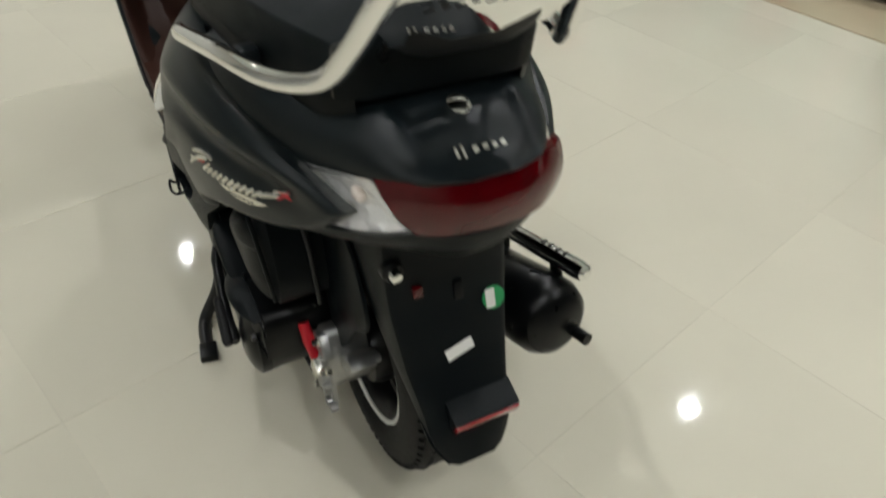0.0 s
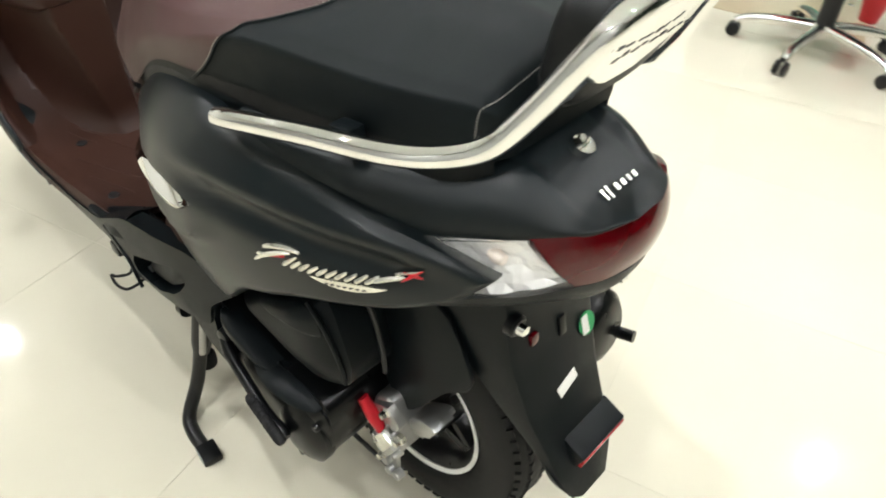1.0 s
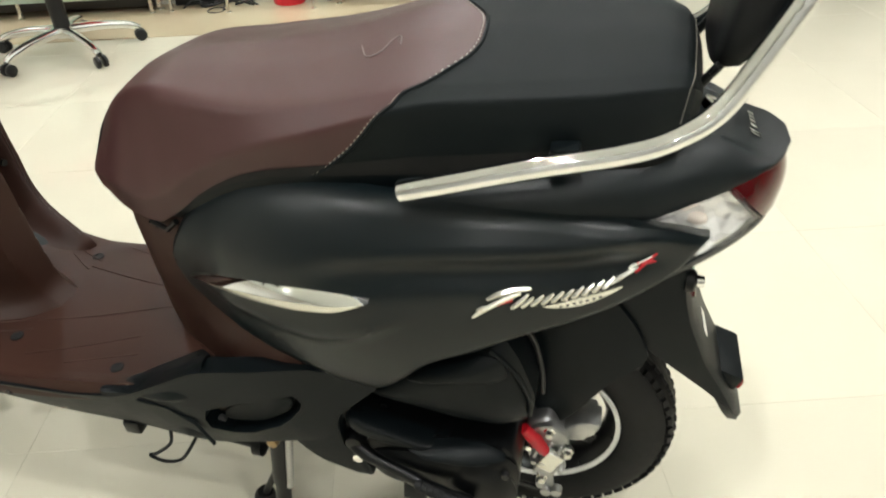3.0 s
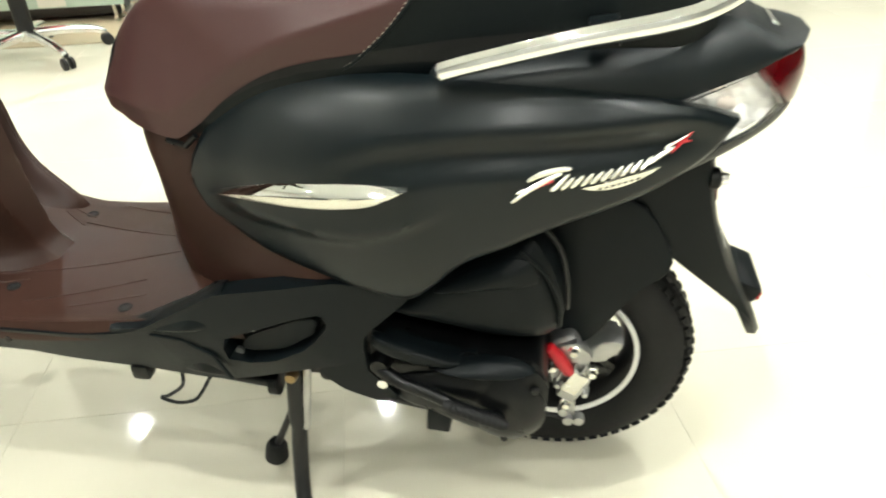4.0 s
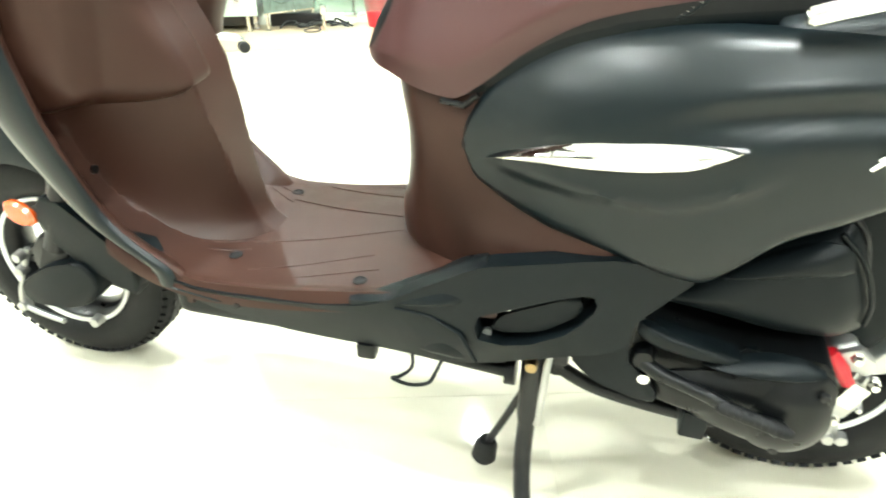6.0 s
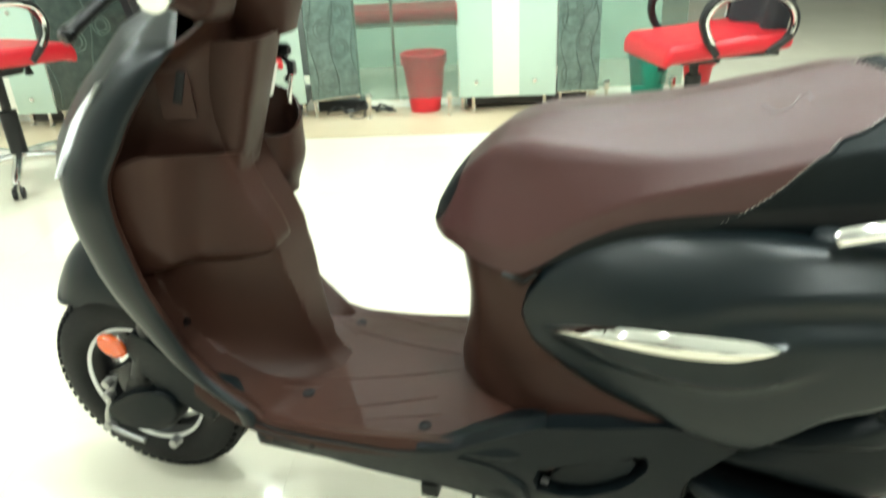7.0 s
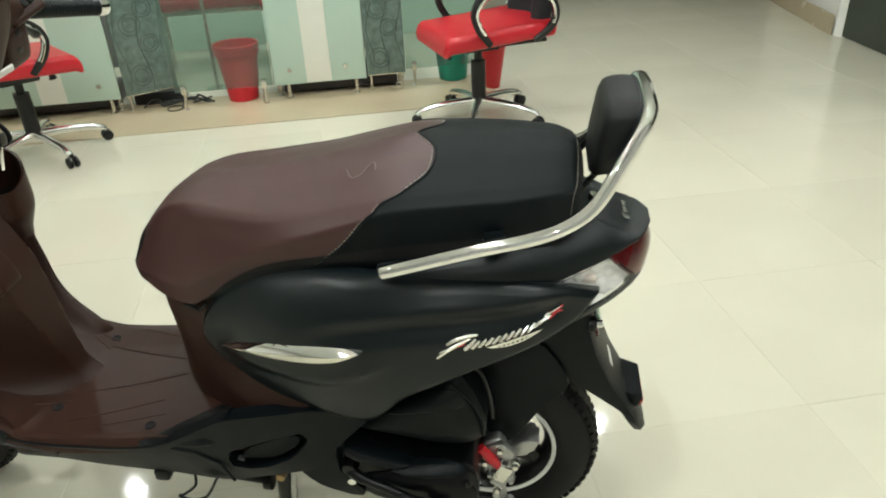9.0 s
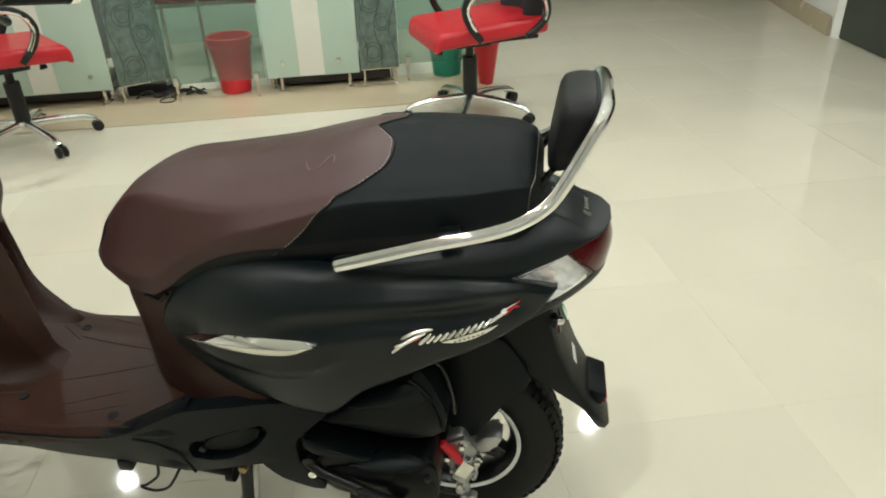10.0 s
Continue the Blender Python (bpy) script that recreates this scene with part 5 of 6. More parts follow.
# script badge on each side panel: plain strokes, no letters
def badge(s):
    def stroke(name, points, radius, material, parent, label=""):
        way = smooth_path([on_body(x, z, 0.0026, s) for x, z in points], 5)
        n = len(way) - 1
        return part(name, tube(fresh(), way, [0.0005 + radius * math.sin(math.pi * (0.06 + 0.88 * k / n)) ** 0.6 for k in range(n + 1)], 6), material, parent, label)

    ob = stroke("badge", [(-0.054, 0.604), (-0.038, 0.6176), (-0.019, 0.6290), (-0.004, 0.6345)], 0.0026, SATIN, SCOOTER, "silver slanted badge strokes")
    stroke("badge_swash", [(-0.039, 0.6290), (-0.026, 0.6352), (-0.008, 0.6385), (0.006, 0.6385)], 0.0032, SATIN, ob)
    stroke("badge_swash", [(-0.0497, 0.6144), (-0.044, 0.6175), (-0.0376, 0.6194)], 0.0014, SATIN, ob)
    stroke("badge_swash", [(-0.032, 0.6195), (-0.0246, 0.6240), (-0.012, 0.6272)], 0.0017, RED_PAINT, ob, "red accent of the badge")
    for k in range(10):
        t = k / 9
        x, z, h = -0.014 + 0.092 * t, 0.6158 + 0.0085 * t + 0.004 * t * t, 0.0170 if k == 0 else 0.0125 - 0.0015 * t
        stroke("badge_bar", [(x, z), (x + 0.35 * h, z + 0.30 * h), (x + 1.05 * h, z + h)], 0.0023, SATIN, ob)
    stroke("badge_bar", [(0.0855, 0.6325), (0.098, 0.6395), (0.113, 0.6445)], 0.0030, SATIN, ob)
    lensrow = []
    for k in range(17):
        t = k / 16
        x = 0.018 + 0.082 * t
        top = 0.6155 + 0.0115 * t + 0.001 * math.sin(math.pi * t)
        low = top - 0.0125 * math.sin(math.pi * t) ** 0.8 - 0.0004
        lensrow.append([on_body(x, low, 0.000, s), on_body(x, low + 0.1 * (top - low), 0.003, s), on_body(x, top - 0.1 * (top - low), 0.003, s), on_body(x, top, 0.000, s)])
    bp_ = part("badge_plate", sheet_bm(lensrow), SATIN, ob, "silver lens-shaped badge plate")
    for k in range(7):
        x = 0.036 + 0.0066 * k
        part("plate_bar", tube(fresh(), [on_body(x, 0.6105 + 0.14 * (x - 0.026), 0.0032, s), on_body(x + 0.0035, 0.6112 + 0.14 * (x - 0.026), 0.0032, s)], 0.0009, 5), STEEL_DARK, bp_)
    for sgn in (-1, 1):
        row = [on_body(0.121 + 0.010 * a, 0.650 + sgn * 0.0055 * a + 0.005 * a, 0.0034, s) for a in (-1, -0.3, 0.3, 1)]
        part("badge_star", tube(fresh(), row, [0.0006, 0.0019, 0.0019, 0.0006], 6), RED_PAINT, ob, "small red star of the badge")
    stroke("badge_swash", [(0.1025, 0.6455), (0.110, 0.6480), (0.1298, 0.6585)], 0.0013, SATIN, ob)


for s in (-1, 1):
    badge(s)
    # small screws and the notch line at the seat's nose
    part("panel_screw", lathe(fresh(), [(0.0, s * 0.004), (0.005, s * 0.0035), (0.006, 0.0)], "y", (-0.328, s * (body(-0.328, 0.47) - 0.010), 0.458), 12), GLOSS_BLACK, SCOOTER)
    part("notch", tube(fresh(), [(-0.502, s * 0.128, 0.606), (-0.470, s * 0.142, 0.606), (-0.452, s * 0.145, 0.622)], 0.004, 8), GLOSS_BLACK, SCOOTER)
    if s < 0:
        part("panel_screw", lathe(fresh(), [(0.0, s * 0.003), (0.005, s * 0.0025), (0.006, 0.0)], "y", (-0.79, s * 0.2110, 0.313), 12), GLOSS_BLACK, SCOOTER)

# stands, step bar and wire loop under the left side
stand = part("side_stand", tube(fresh(), smooth_path([(-0.372, -0.165, 0.275), (-0.374, -0.180, 0.190), (-0.378, -0.203, 0.090), (-0.366, -0.240, 0.030), (-0.340, -0.252, 0.016), (-0.296, -0.257, 0.012)], 6), [0.016] * 8 + [0.0125] * 23, 12), STEEL_DARK, SCOOTER, "black steel side stand, folded out")
part("stand_foot", block(fresh(), (0.042, 0.034, 0.016), pose(-0.279, -0.258, 0.0190, 0, 0, -10), 0.004), GLOSS_BLACK, stand)
part("stand_bolt", lathe(fresh(), [(0.0, -0.012), (0.008, -0.011), (0.010, 0.004)], "y", (-0.372, -0.182, 0.262), 12), BRONZE, stand)
part("stand_spring", tube(fresh(), [(-0.350, -0.175, 0.275), (-0.362, -0.190, 0.160)], 0.006, 10), ALLOY, stand)
part("stand_bracket", block(fresh(), (0.060, 0.030, 0.070), pose(-0.355, -0.145, 0.280), 0.006), STEEL_DARK, stand)
centre = part("centre_stand", tube(fresh(), [(-0.345, -0.12, 0.205), (-0.345, 0.12, 0.205)], 0.012, 12), STEEL_DARK, SCOOTER, "black steel centre stand, folded up")
for sy in (-1, 1):
    part("stand_leg", tube(fresh(), smooth_path([(-0.345, sy * 0.110, 0.205), (-0.290, sy * 0.115, 0.180), (-0.200, sy * 0.120, 0.165), (-0.120, sy * 0.125, 0.160)], 6), 0.011, 12), STEEL_DARK, centre)
part("tang_pad", tube(fresh(), [(-0.440, -0.150, 0.070), (-0.442, -0.150, 0.060), (-0.446, -0.150, 0.035), (-0.448, -0.150, 0.028)], [0.013, 0.018, 0.020, 0.015], 14), RUBBER, centre)
part("tang_rod", tube(fresh(), [(-0.375, -0.150, 0.210), (-0.412, -0.150, 0.125), (-0.441, -0.150, 0.062)], 0.006, 10), STEEL_DARK, centre)
bar = part("step_bar", tube(fresh(), [(-0.600, -0.165, 0.252), (-0.500, -0.172, 0.246), (-0.405, -0.178, 0.240)], 0.010, 12), GLOSS_BLACK, SCOOTER, "black step bar under the skirt")
part("bar_flange", lathe(fresh(), [(0.0, -0.008), (0.019, -0.008), (0.019, 0.006), (0.0, 0.006)], "x", (-0.400, -0.178, 0.240), 18), GLOSS_BLACK, bar)
part("bar_end", block(fresh(), (0.028, 0.022, 0.026), pose(-0.608, -0.186, 0.250), 0.005), GLOSS_BLACK, bar)
part("bright_rod", tube(fresh(), [(-0.600, -0.186, 0.262), (-0.540, -0.186, 0.250)], 0.004, 8), SATIN, bar)
wire = [(-0.538, -0.195, 0.262), (-0.535, -0.208, 0.246), (-0.548, -0.226, 0.242), (-0.556, -0.232, 0.243), (-0.530, -0.236, 0.240), (-0.506, -0.230, 0.242), (-0.500, -0.212, 0.246), (-0.492, -0.195, 0.258), (-0.470, -0.190, 0.260)]
part("wire_loop", tube(fresh(), smooth_path(wire, 5), 0.0028, 8), GLOSS_BLACK, bar, "bent black wire loop")
# underside of the frame and belly
part("belly_pan", block(fresh(), (0.52, 0.34, 0.06), pose(-0.66, -0.01, 0.278, 0, 1.5, 0), 0.02, 3), BLACK_PLASTIC, SCOOTER, "black belly pan under the footboard")

# front fork, mudguard and brake
FX, FZ = -1.262, 0.2155
for s in (-1, 1):
    fork = part("fork_leg", tube(fresh(), [(FX + 0.165, s * 0.075, 0.60), (FX + 0.075, s * 0.078, 0.36), (FX + 0.045, s * 0.080, 0.28)], [0.017, 0.019, 0.021], 16), STEEL_DARK, SCOOTER, "black front fork leg")
    part("link_arm", plate(fresh(), rounded([(FX - 0.015, FZ - 0.020), (FX + 0.045, FZ - 0.012), (FX + 0.075, FZ + 0.075), (FX + 0.040, FZ + 0.095), (FX - 0.005, FZ + 0.020)], 3), s * 0.070, s * 0.086, 0.004), STEEL_DARK, fork)
part("brake_drum", plate(fresh(), rounded([(-1.302, 0.172), (-1.228, 0.166), (-1.153, 0.184), (-1.128, 0.236), (-1.156, 0.271), (-1.230, 0.253), (-1.302, 0.208)], 3), -0.108, -0.060, 0.008, 3), BLACK_PLASTIC, SCOOTER, "black cover over the front brake")
part("fork_cover", plate(fresh(), rounded([(-1.228, 0.345), (-1.195, 0.400), (-1.100, 0.320), (-1.050, 0.250), (-1.062, 0.205), (-1.120, 0.240), (-1.185, 0.275)], 2), -0.098, -0.070, 0.006), BLACK_PLASTIC, SCOOTER, "black fork link cover")
part("front_brake_arm", tube(fresh(), smooth_path([(FX - 0.010, -0.090, FZ + 0.060), (FX - 0.030, -0.098, FZ + 0.010), (FX - 0.048, -0.104, FZ - 0.055), (FX + 0.030, -0.106, FZ - 0.080)], 5), 0.0055, 10), ALLOY, SCOOTER, "bright front brake arm and rod")
for bx, bz in ((-0.020, 0.050), (-0.028, 0.020), (-0.050, -0.058), (0.10, -0.070)):
    part("front_nut", lathe(fresh(), [(0.0, -0.014), (0.009, -0.012), (0.011, 0.006), (0.0, 0.008)], "y", (FX + bx, -0.100, FZ + bz), 10), ALLOY, SCOOTER)
amber = part("side_reflector", lathe(fresh(), [(0.0, -0.008), (0.020, -0.006), (0.025, 0.0), (0.025, 0.006), (0.0, 0.006)], "y", (0, 0, 0), 26), AMBER, SCOOTER, "oval orange side reflector")
amber.matrix_local = pose(FX + 0.010, -0.098, FZ + 0.135, 0, 25, 0) @ Matrix.Diagonal((1.25, 1, 0.85, 1))
part("reflector_stay", tube(fresh(), [(FX + 0.010, -0.090, FZ + 0.135), (FX + 0.065, -0.080, FZ + 0.12)], 0.006, 8), STEEL_DARK, SCOOTER)
guard_r = curve([50, 85, 99, 119, 131], [0.320, 0.330, 0.325, 0.275, 0.250])
rows = []
for i in range(27):
    a = math.radians(56 + 64 * i / 26)
    rows.append([Vector((FX + (guard_r(math.degrees(a)) - 0.11 * (1 - math.cos(b))) * math.cos(a), 0.085 * math.sin(b), FZ + (guard_r(math.degrees(a)) - 0.11 * (1 - math.cos(b))) * math.sin(a))) for b in [math.radians(-88 + 176 * k / 14) for k in range(15)]])
for row in rows:
    for q in row:
        q.z = max(q.z, 0.424)
part("front_mudguard", solid(fresh(), rows, lambda p: (0, 0, -0.004)), BLACK_PAINT, SCOOTER, "matt black front mudguard")

# ---- the desks behind the scooter ----
DU, DV = -1.505, 3.155        # where the desks' front line begins, in the room's own directions


def desk_pose(s, back=0.0, z=0.0):
    return ROOM @ pose(DU + s, DV + back, z)


def leg(parent, x, y, h, r=0.011):
    bm = fresh()
    lathe(bm, [(r * 1.5, 0.0), (r * 1.5, 0.006), (r, 0.009), (r, h)], "z", (x, y, 0.0), 14)
    part("leg", bm, SATIN, parent)


def front_panel(s0, s1, label, studs, strip=None, height=0.70):
    """A frosted glass desk front on steel feet."""
    w = s1 - s0
    ob = thing("glass_desk_front", label, "desk panel", desk_pose(s0), "frosted desk fronts")
    part("panel", block(fresh(), (w, 0.010, height), pose(w / 2, 0, 0.088 + height / 2), 0.002), FROSTED, ob, "mint frosted glass sheet")
    if strip:
        a, b = strip
        part("film_strip", block(fresh(), (b - a, 0.002, height - 0.01), pose((a + b) / 2, -0.0075, 0.088 + height / 2), 0.0005), FROSTED_WHITE, ob, "broad white film strip")
    for x in studs:
        for z in (0.172, 0.645):
            part("stud", lathe(fresh(), [(0.0, -0.014), (0.012, -0.013), (0.014, -0.004), (0.014, 0.0)], "y", (x, -0.005, z), 16), SATIN, ob, "round steel stud")
    leg(ob, 0.075, 0.02, 0.12)
    leg(ob, w - 0.06, 0.02, 0.12)
    return ob


front_panel(0.892, 1.424, "mint frosted glass desk front with a white film strip", (0.093, 0.415), (0.185, 0.330))
front_panel(-0.80, 0.026, "mint frosted glass desk front on steel feet", (0.28, 0.725), (0.40, 0.54))
front_panel(-2.00, -1.42, "mint frosted glass desk front on steel feet", (0.12, 0.46), (0.22, 0.36))


def etched_panel(s0, w, turn, label, height=0.52, z0=0.104, back=0.0, glass=None):
    """An etched green glass strip with rings, on small feet."""
    ob = thing("etched_glass_panel", label, "glass panel", desk_pose(s0, back) @ pose(0, 0, 0, 0, 0, turn), "etched glass strips")
    part("panel", block(fresh(), (w, 0.012, height), pose(w / 2, 0, z0 + height / 2), 0.002), glass or PATTERN_GLASS, ob)
    for k, z in enumerate((0.20, 0.37, 0.48, 0.56)):
        if z < height + z0:
            for r in (0.045, 0.028):
                rr = r * (1.0 if k % 2 else 1.2) * min(1.0, w / 0.2)
                part("etched_ring", lathe(fresh(), [(rr, -0.0075), (rr + 0.007, -0.0080), (rr + 0.007, -0.006), (rr, -0.006)], "y", (w * (0.35 + 0.28 * (k % 2)), 0, z), 26, close=True), PATTERN_LINE, ob)
    for x in (0.03, w * 0.5, w - 0.03):
        pts = [Vector((x + 0.018 * math.sin(9 * t + 5 * x), -0.0065, z0 + 0.02 + (height - 0.04) * t)) for t in (k / 16 for k in range(17))]
        part("etched_line", tube(fresh(), pts, 0.0030, 6), PATTERN_LINE, ob)
    for x in (0.02, w - 0.02):
        leg(ob, x, 0.02, z0 + 0.01, 0.008)
    part("foot_rail", block(fresh(), (w, 0.012, 0.012), pose(w / 2, 0.02, z0 - 0.006), 0.003), SATIN, ob)
    return ob


etched_panel(1.432, 0.226, 0, "narrow etched green glass panel with dark rings")
etched_panel(-1.41, 0.58, 0, "broad etched dark green glass panel with rings", 0.66, 0.10, glass=PATTERN_DARK)
etched_panel(0.060, 0.30, 28, "tall etched green glass panel set at an angle", 0.66, 0.10)


def clear_panel(s0, s1, back, label, z0=0.105, z1=0.80):
    w = s1 - s0
    ob = thing("glass_screen", label, "glass screen", desk_pose(s0, back), "clear glass screens")
    p = part("pane", block(fresh(), (w, 0.008, z1 - z0), pose(w / 2, 0, (z0 + z1) / 2), 0.001), CLEAR_GLASS, ob)
    p.visible_shadow = False
    for x in (0.05, w - 0.05):
        part("clamp", block(fresh(), (0.030, 0.030, 0.050), pose(x, 0, z0 + 0.015), 0.004), SATIN, ob)
        leg(ob, x, 0.0, z0, 0.009)
    return ob


clear_panel(0.335, 0.885, -0.045, "clear glass screen between two desk fronts")
clear_panel(1.665, 2.13, 0.06, "clear glass screen at the end of the desks")

# glass desk tops behind the fronts, with their undershelf
for s0, s1 in ((-1.66, 0.02), (0.88, 1.66)):
    w = s1 - s0
    ob = thing("desk", "pale glass topped desk with a dark shelf near the floor", "desk", desk_pose(s0, 0.03), "desks")
    part("top", block(fresh(), (w, 0.62, 0.018), pose(w / 2, 0.31, 0.800), 0.004), FROSTED, ob)
    part("back_panel", block(fresh(), (w - 0.06, 0.016, 0.60), pose(w / 2, 0.60, 0.42), 0.003), DESK_TOP, ob)
    part("shelf", block(fresh(), (w - 0.10, 0.46, 0.060), pose(w / 2, 0.28, 0.052), 0.006), DARK_WOOD, ob)
    for x in (0.03, w - 0.03):
        for y in (0.06, 0.58):
            leg(ob, x, y, 0.79, 0.014)
# low red bench and grey wall panel seen through the glass
bench = thing("red_bench", "low red upholstered bench behind the glass", "bench", desk_pose(0.10, 0.75))
part("seat", block(fresh(), (1.05, 0.40, 0.07), pose(0.52, 0.2, 0.435), 0.025, 3), BENCH_RED, bench)
part("frame", block(fresh(), (1.0, 0.34, 0.030), pose(0.52, 0.2, 0.385), 0.006), SATIN, bench)
for x in (0.06, 0.98):
    for y in (0.06, 0.34):
        leg(bench, x, y, 0.375, 0.012)
room_box("partition", (3.6, 0.06, 1.5), (-0.95, 4.75, 0.752), FROSTED, label="pale green glass office partition", category="partition")
# Bowl shape added for a round reflection in the glass; its stem is invented.
bowl = thing("glass_bowl", "clear round glass form on a stem, standing in for a reflection", "bowl", desk_pose(0.50, 0.42))
part("bowl", lathe(fresh(), [(0.02, 0.575), (0.09, 0.590), (0.145, 0.640), (0.160, 0.700), (0.157, 0.700), (0.140, 0.645), (0.088, 0.597), (0.0, 0.583)], "z", (0, 0, 0), 32), CLEAR_GLASS, bowl).visible_shadow = False
part("stem", lathe(fresh(), [(0.07, 0.0), (0.07, 0.008), (0.010, 0.016), (0.010, 0.565), (0.022, 0.572), (0.0, 0.574)], "z", (0, 0, 0), 20), SATIN, bowl)


# waste bins
def bin_(name, x, y, r0, r1, h, material, label):
    ob = thing(name, label, "waste bin", pose(x, y, 0.0), "waste bins")
    part("shell", lathe(fresh(), [(r0 - 0.004, 0.006), (0.0, 0.006), (0.0, 0.0), (r0 - 0.006, 0.0), (r0, 0.006), (r1, h - 0.03), (r1 + 0.008, h - 0.028), (r1 + 0.010, h - 0.004), (r1 + 0.005, h), (r1 - 0.002, h - 0.004), (r1 - 0.005, h - 0.03), (r0 - 0.004, 0.010)], "z", (0, 0, 0), 36), material, ob)
    part("rim_band", lathe(fresh(), [(r1 + 0.009, h - 0.055), (r1 + 0.0095, h - 0.045), (r1 + 0.002, h - 0.045), (r1 - 0.001, h - 0.055)], "z", (0, 0, 0), 36, close=True), material, ob)
    return ob


bin_("waste_bin", -1.680, 2.905, 0.085, 0.120, 0.33, BUCKET_RED, "red plastic waste bin behind the glass")
bin_("waste_bin", -0.47, 3.30, 0.085, 0.112, 0.30, BUCKET_TEAL, "teal green plastic waste bin on the floor")
bin_("waste_bin", -0.210, 3.10, 0.042, 0.080, 0.30, BUCKET_RED, "red plastic waste bin behind the chair")


# swivel chairs
def swivel_chair(m, label, base, lift=0.0):
    ch = thing("swivel_chair", label, "chair", m, "red swivel chairs")
    # the chair faces +x
    bm = block(fresh(), (0.57, 0.49, 0.078), pose(-0.035, 0, 0.478), 0.034, 4)
    for v in bm.verts:
        if v.co.x > 0.12:
            v.co.z -= 0.9 * (v.co.x - 0.12) ** 2 * 4
        v.co.z += 0.12 * v.co.y ** 2
    part("seat", bm, RED_SEAT, ch, "red leatherette seat cushion")
    part("seat_shell", block(fresh(), (0.48, 0.42, 0.022), pose(-0.04, 0, 0.428), 0.010), CHAIR_PLASTIC, ch)
    part("mechanism", block(fresh(), (0.18, 0.14, 0.045), pose(0.0, 0, 0.392), 0.010), CHAIR_PLASTIC, ch)
    part("tilt_knob", tube(fresh(), [(0.10, 0.02, 0.395), (0.16, 0.02, 0.380), (0.165, 0.02, 0.345)], [0.012, 0.014, 0.020], 12), CHAIR_PLASTIC, ch)
    part("column", lathe(fresh(), [(0.037, 0.10), (0.037, 0.315), (0.020, 0.317), (0.020, 0.385 + lift), (0.0, 0.385 + lift)], "z", (0, 0, 0), 20), CHAIR_PLASTIC, ch)
    rows = [[Vector((-0.275 - 0.10 * (t ** 1.4) + 0.05 * math.cos(math.pi * u) ** 2 * -1 + 0.05, (0.20 + 0.02 * math.sin(math.pi * t)) * math.sin(math.pi * u / 2) , 0.50 + 0.50 * t)) for u in [k / 10 for k in range(-10, 11)]] for t in [k / 12 for k in range(13)]]
    part("backrest", solid(fresh(), rows, lambda p: (-0.020, 0, 0)), MESH_BLACK, ch, "black mesh backrest")
    part("back_stay", tube(fresh(), smooth_path([(-0.10, 0, 0.40), (-0.29, 0, 0.41), (-0.325, 0, 0.50), (-0.34, 0, 0.62)], 5), 0.020, 10), CHAIR_PLASTIC, ch)
    for sy in (-1, 1):
        y = sy * 0.262
        loop = smooth_path([(0.025, y * 0.90, 0.440), (0.090, y, 0.520), (0.110, y, 0.600), (0.055, y, 0.668), (-0.075, y, 0.690), (-0.205, y, 0.670), (-0.285, y, 0.600), (-0.285, y * 0.97, 0.510), (-0.200, y * 0.90, 0.440)], 6)
        bm = fresh()
        rows = []
        for i, p in enumerate(loop):
            q, r = loop[max(i - 1, 0)], loop[min(i + 1, len(loop) - 1)]
            way = (r - q).normalized()
            out = Vector((-way.z, 0, way.x))
            top = 1.0 + 0.9 * ramp(p.z, 0.60, 0.68)
            rows.append([p + 0.020 * top * 0.8 * Vector((0, c, 0)) + 0.016 * s_ * out for c, s_ in ((1, 0.5), (0.6, 1), (-0.6, 1), (-1, 0.5), (-1, -0.5), (-0.6, -1), (0.6, -1), (1, -0.5))])
        vs = sheet(bm, rows, wrap=True)
        bm.faces.new(vs[0]), bm.faces.new(vs[-1])
        arm = part("armrest", bm, CHAIR_PLASTIC, ch, "black loop armrest with a bright inlay")
        part("inlay", tube(fresh(), [Vector((-0.087 + (p.x + 0.087) * 0.95, y + sy * (0.014 + 0.012 * ramp(p.z, 0.58, 0.68)), 0.60 + (p.z - 0.60) * 0.93)) for p in loop[4:-6]], 0.0085, 8), CHROME, arm, "bright inlay strip")
    hub = part("base_hub", lathe(fresh(), [(0.0, 0.075), (0.040, 0.078), (0.045, 0.095), (0.042, 0.125), (0.0, 0.128)], "z", (0, 0, 0), 24), POLISHED, ch, "chrome five-star base")
    for k in range(5):
        a = 2 * math.pi * k / 5 + radians(base)
        d = Vector((math.cos(a), math.sin(a), 0))
        armp = smooth_path([d * 0.03 + Vector((0, 0, 0.106)), d * 0.16 + Vector((0, 0, 0.100)), d * 0.28 + Vector((0, 0, 0.080)), d * 0.325 + Vector((0, 0, 0.058))], 5)
        part("base_arm", tube(fresh(), armp, [0.024 - 0.009 * i / (len(armp) - 1) for i in range(len(armp))], 12), POLISHED, hub)
        side = Vector((-d.y, d.x, 0))
        castor = fresh()
        for sg in (-1, 1):
            c = d * 0.325 + side * sg * 0.016 + Vector((0, 0, 0.0275))
            tube(castor, [c - side * 0.009, c - side * 0.006, c + side * 0.006, c + side * 0.009], [0.022, 0.027, 0.027, 0.022], 18)
        part("castor", castor, CHAIR_PLASTIC, hub, "black twin castor")
    for ob in ch.children:
        if not ob.name.startswith(("column", "base_hub")):
            ob.location.z += lift
    return ch


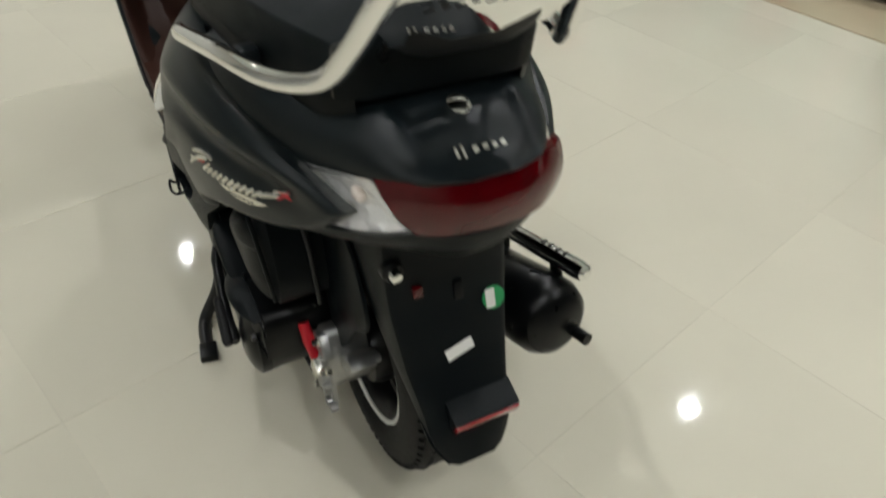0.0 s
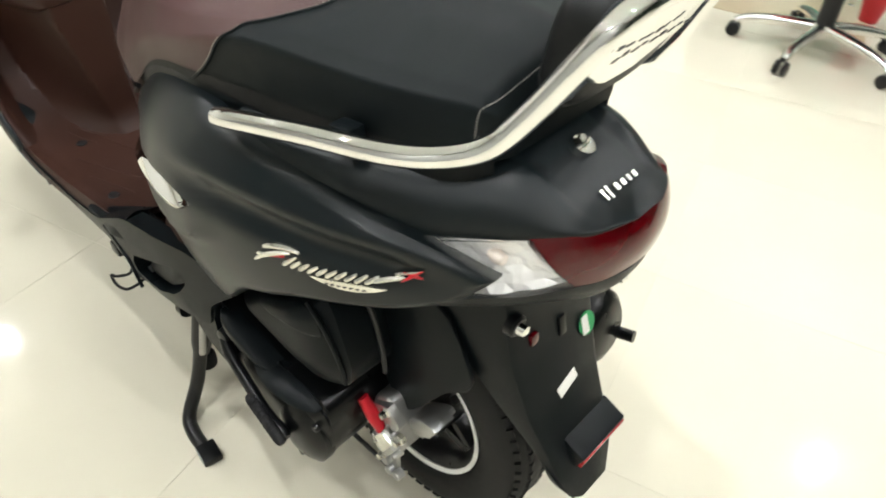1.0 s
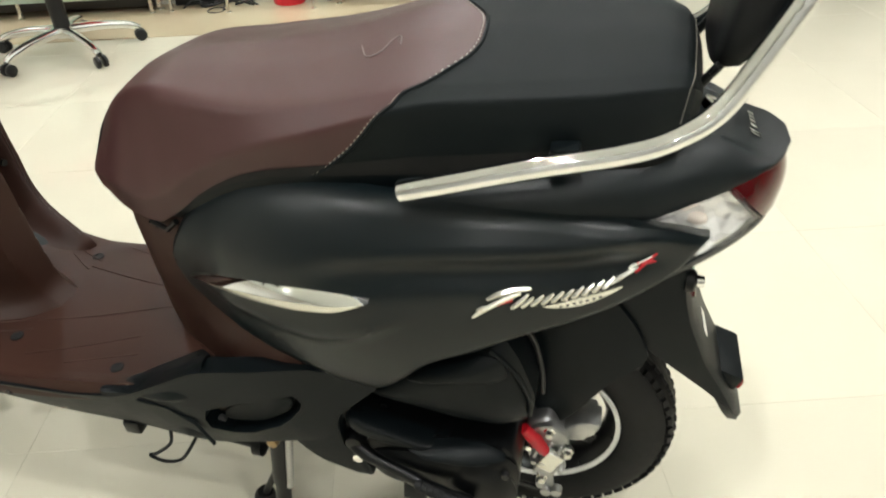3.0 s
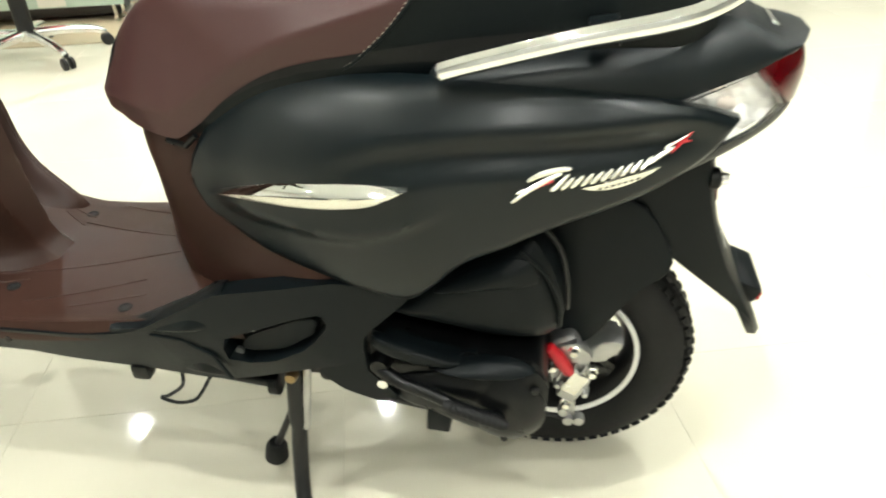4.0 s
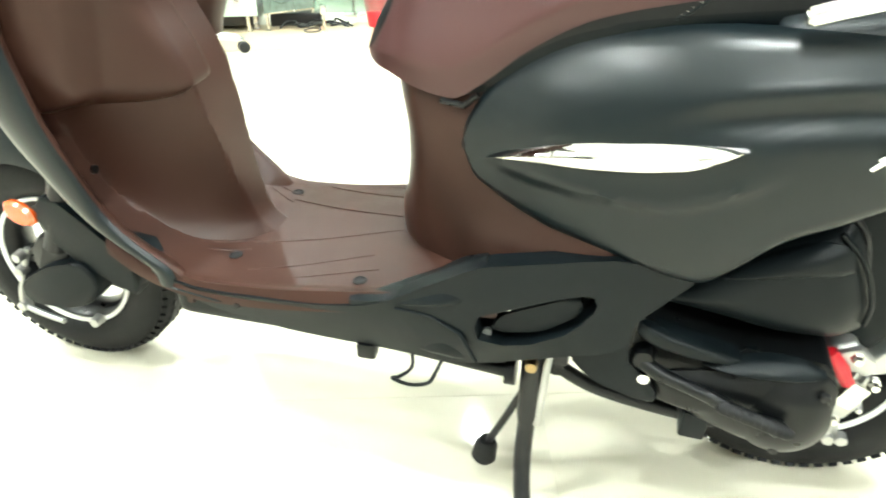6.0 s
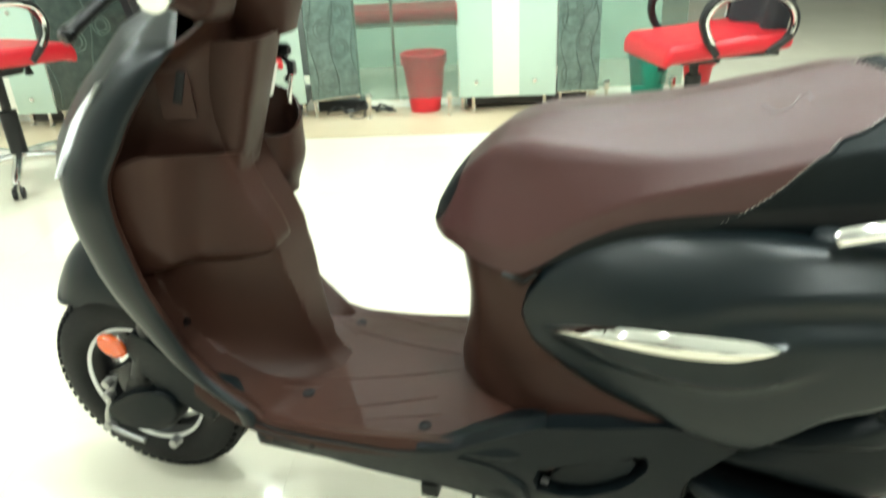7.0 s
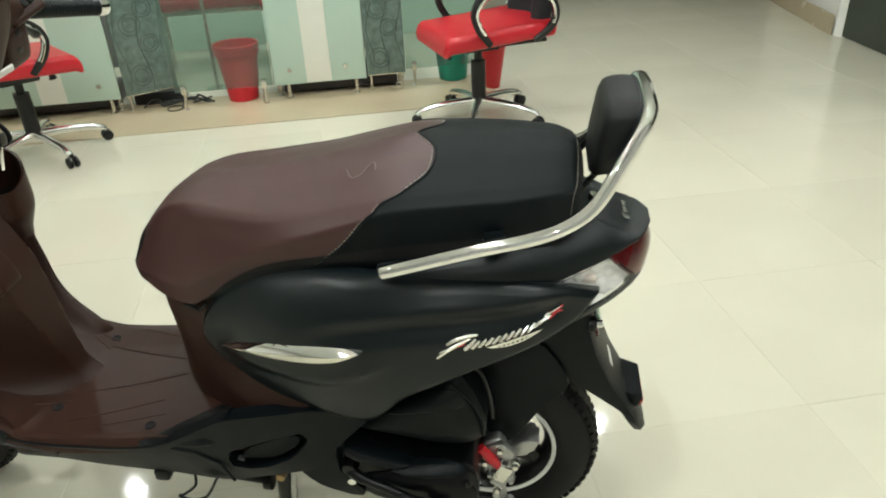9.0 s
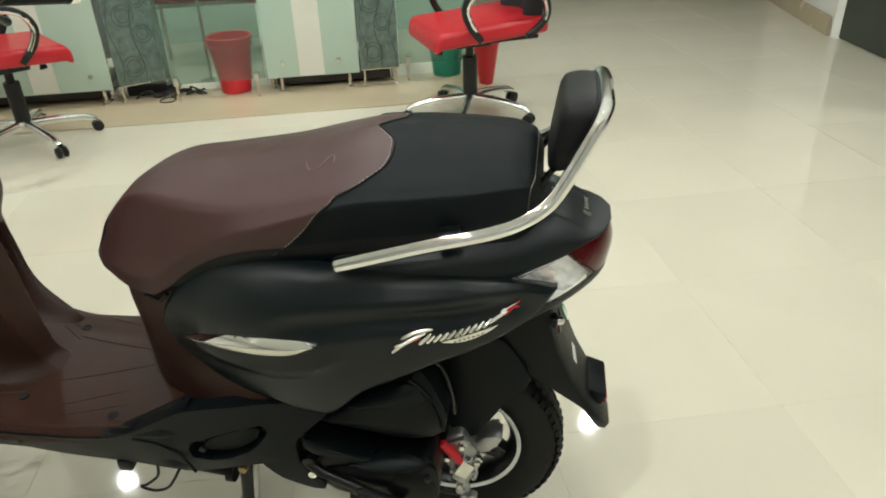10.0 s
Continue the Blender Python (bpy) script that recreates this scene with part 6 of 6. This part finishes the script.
swivel_chair(pose(-0.240, 2.513, 0.0, 0, 0, 206), "red swivel chair with black armrests and chrome base", 52 - 206)
swivel_chair(pose(-3.16, 1.46, 0.0, 0, 0, 80), "red swivel chair set high beside the desks", 23 - 80, 0.10)
swivel_chair(pose(-2.405, 2.00, 0.0, 0, 0, 50), "red swivel chair turned away from the scooter", 42 - 50)

# cables on the floor under the etched panel
loops = thing("floor_cable", "tangled black cables lying under the desk", "cable", desk_pose(0.12, 0.10))
for k in range(5):
    rnd = random.Random(k)
    pts = [(0.02 + 0.06 * j + rnd.uniform(-0.03, 0.03), rnd.uniform(-0.06, 0.08), 0.006 + 0.010 * rnd.random() + 0.03 * (j % 2) * rnd.random()) for j in range(7)]
    part("cable", tube(fresh(), smooth_path(pts, 6), 0.005, 7), CABLE, loops)
ring = [(0.19 + 0.045 * math.cos(a), -0.10 + 0.05 * math.sin(a), 0.005) for a in [2 * math.pi * k / 24 for k in range(23)]]
part("cable", tube(fresh(), ring + [(0.22, -0.02, 0.006), (0.20, 0.06, 0.012)], 0.004, 7), CABLE, loops)
unit = thing("cable_tray", "dark low cable box under the etched panel", "cable box", desk_pose(0.10, 0.16))
part("body", block(fresh(), (0.28, 0.16, 0.07), pose(0.10, 0.05, 0.037), 0.012, 3), CHAIR_PLASTIC, unit)

# low dark cabinet by the far white wall
cab = thing("low_cabinet", "low dark laminate cabinet along the wall", "cabinet", pose(1.93, 5.62, 0, 0, 0, 97))
part("body", block(fresh(), (2.2, 0.42, 0.46), pose(1.12, -0.20, 0.27), 0.012), DARK_WOOD, cab)
part("plinth", block(fresh(), (2.1, 0.36, 0.045), pose(1.12, -0.21, 0.022), 0.004), GLOSS_BLACK, cab)
for k in range(3):
    d = part("drawer", block(fresh(), (0.70, 0.016, 0.40), pose(0.39 + 0.73 * k, 0.012, 0.275), 0.006), DARK_WOOD, cab)
    part("handle", tube(fresh(), [(0.30 + 0.73 * k, 0.030, 0.40), (0.48 + 0.73 * k, 0.030, 0.40)], 0.006, 8), SATIN, d)

# ---- floor tiles, laid last ----
TS, GAP = 0.600, 0.0009
tile_bm = block(fresh(), (TS - GAP, TS - GAP, 0.010), pose(0, 0, -0.005), 0.0005, 1)
floor_ob = bpy.data.objects["floor"]
first = part("tile", tile_bm, TILE, floor_ob, smooth=False)
first.matrix_local = ROOM @ pose(0.24 - TS / 2, 0.152 - TS / 2, 0)
border_me = None
spare = []
for i in range(-10, 11):
    for j in range(-6, 16):
        if (i, j) == (-1, -1):
            continue
        u, v = 0.24 + TS * (i + 0.5), 0.152 + TS * (j + 0.5)
        if (u - 0.2) ** 2 + (v - 2.2) ** 2 < 5.2 ** 2:
            ob = new("tile", first.data)
            ob.parent = floor_ob
            ob.matrix_local = ROOM @ pose(u, v, 0)
        elif abs(u - 0.4) < 6.2 and -3.0 < v < 9.4:
            spare.append((u, v))
bm = fresh()
for u, v in spare:
    block(bm, (TS - GAP, TS - GAP, 0.010), ROOM @ pose(u, v, -0.005))
tagged(part("far_tiles", bm, TILE, floor_ob, smooth=False), kind="stuff")
tagged(part("border_strip", block(fresh(), (6.0, 0.58, 0.004), ROOM @ pose(-2.35, 3.04, 0.0022), 0.001, 1), BORDER_TILE), "darker beige tile border under the desks", "floor border", kind="structure")
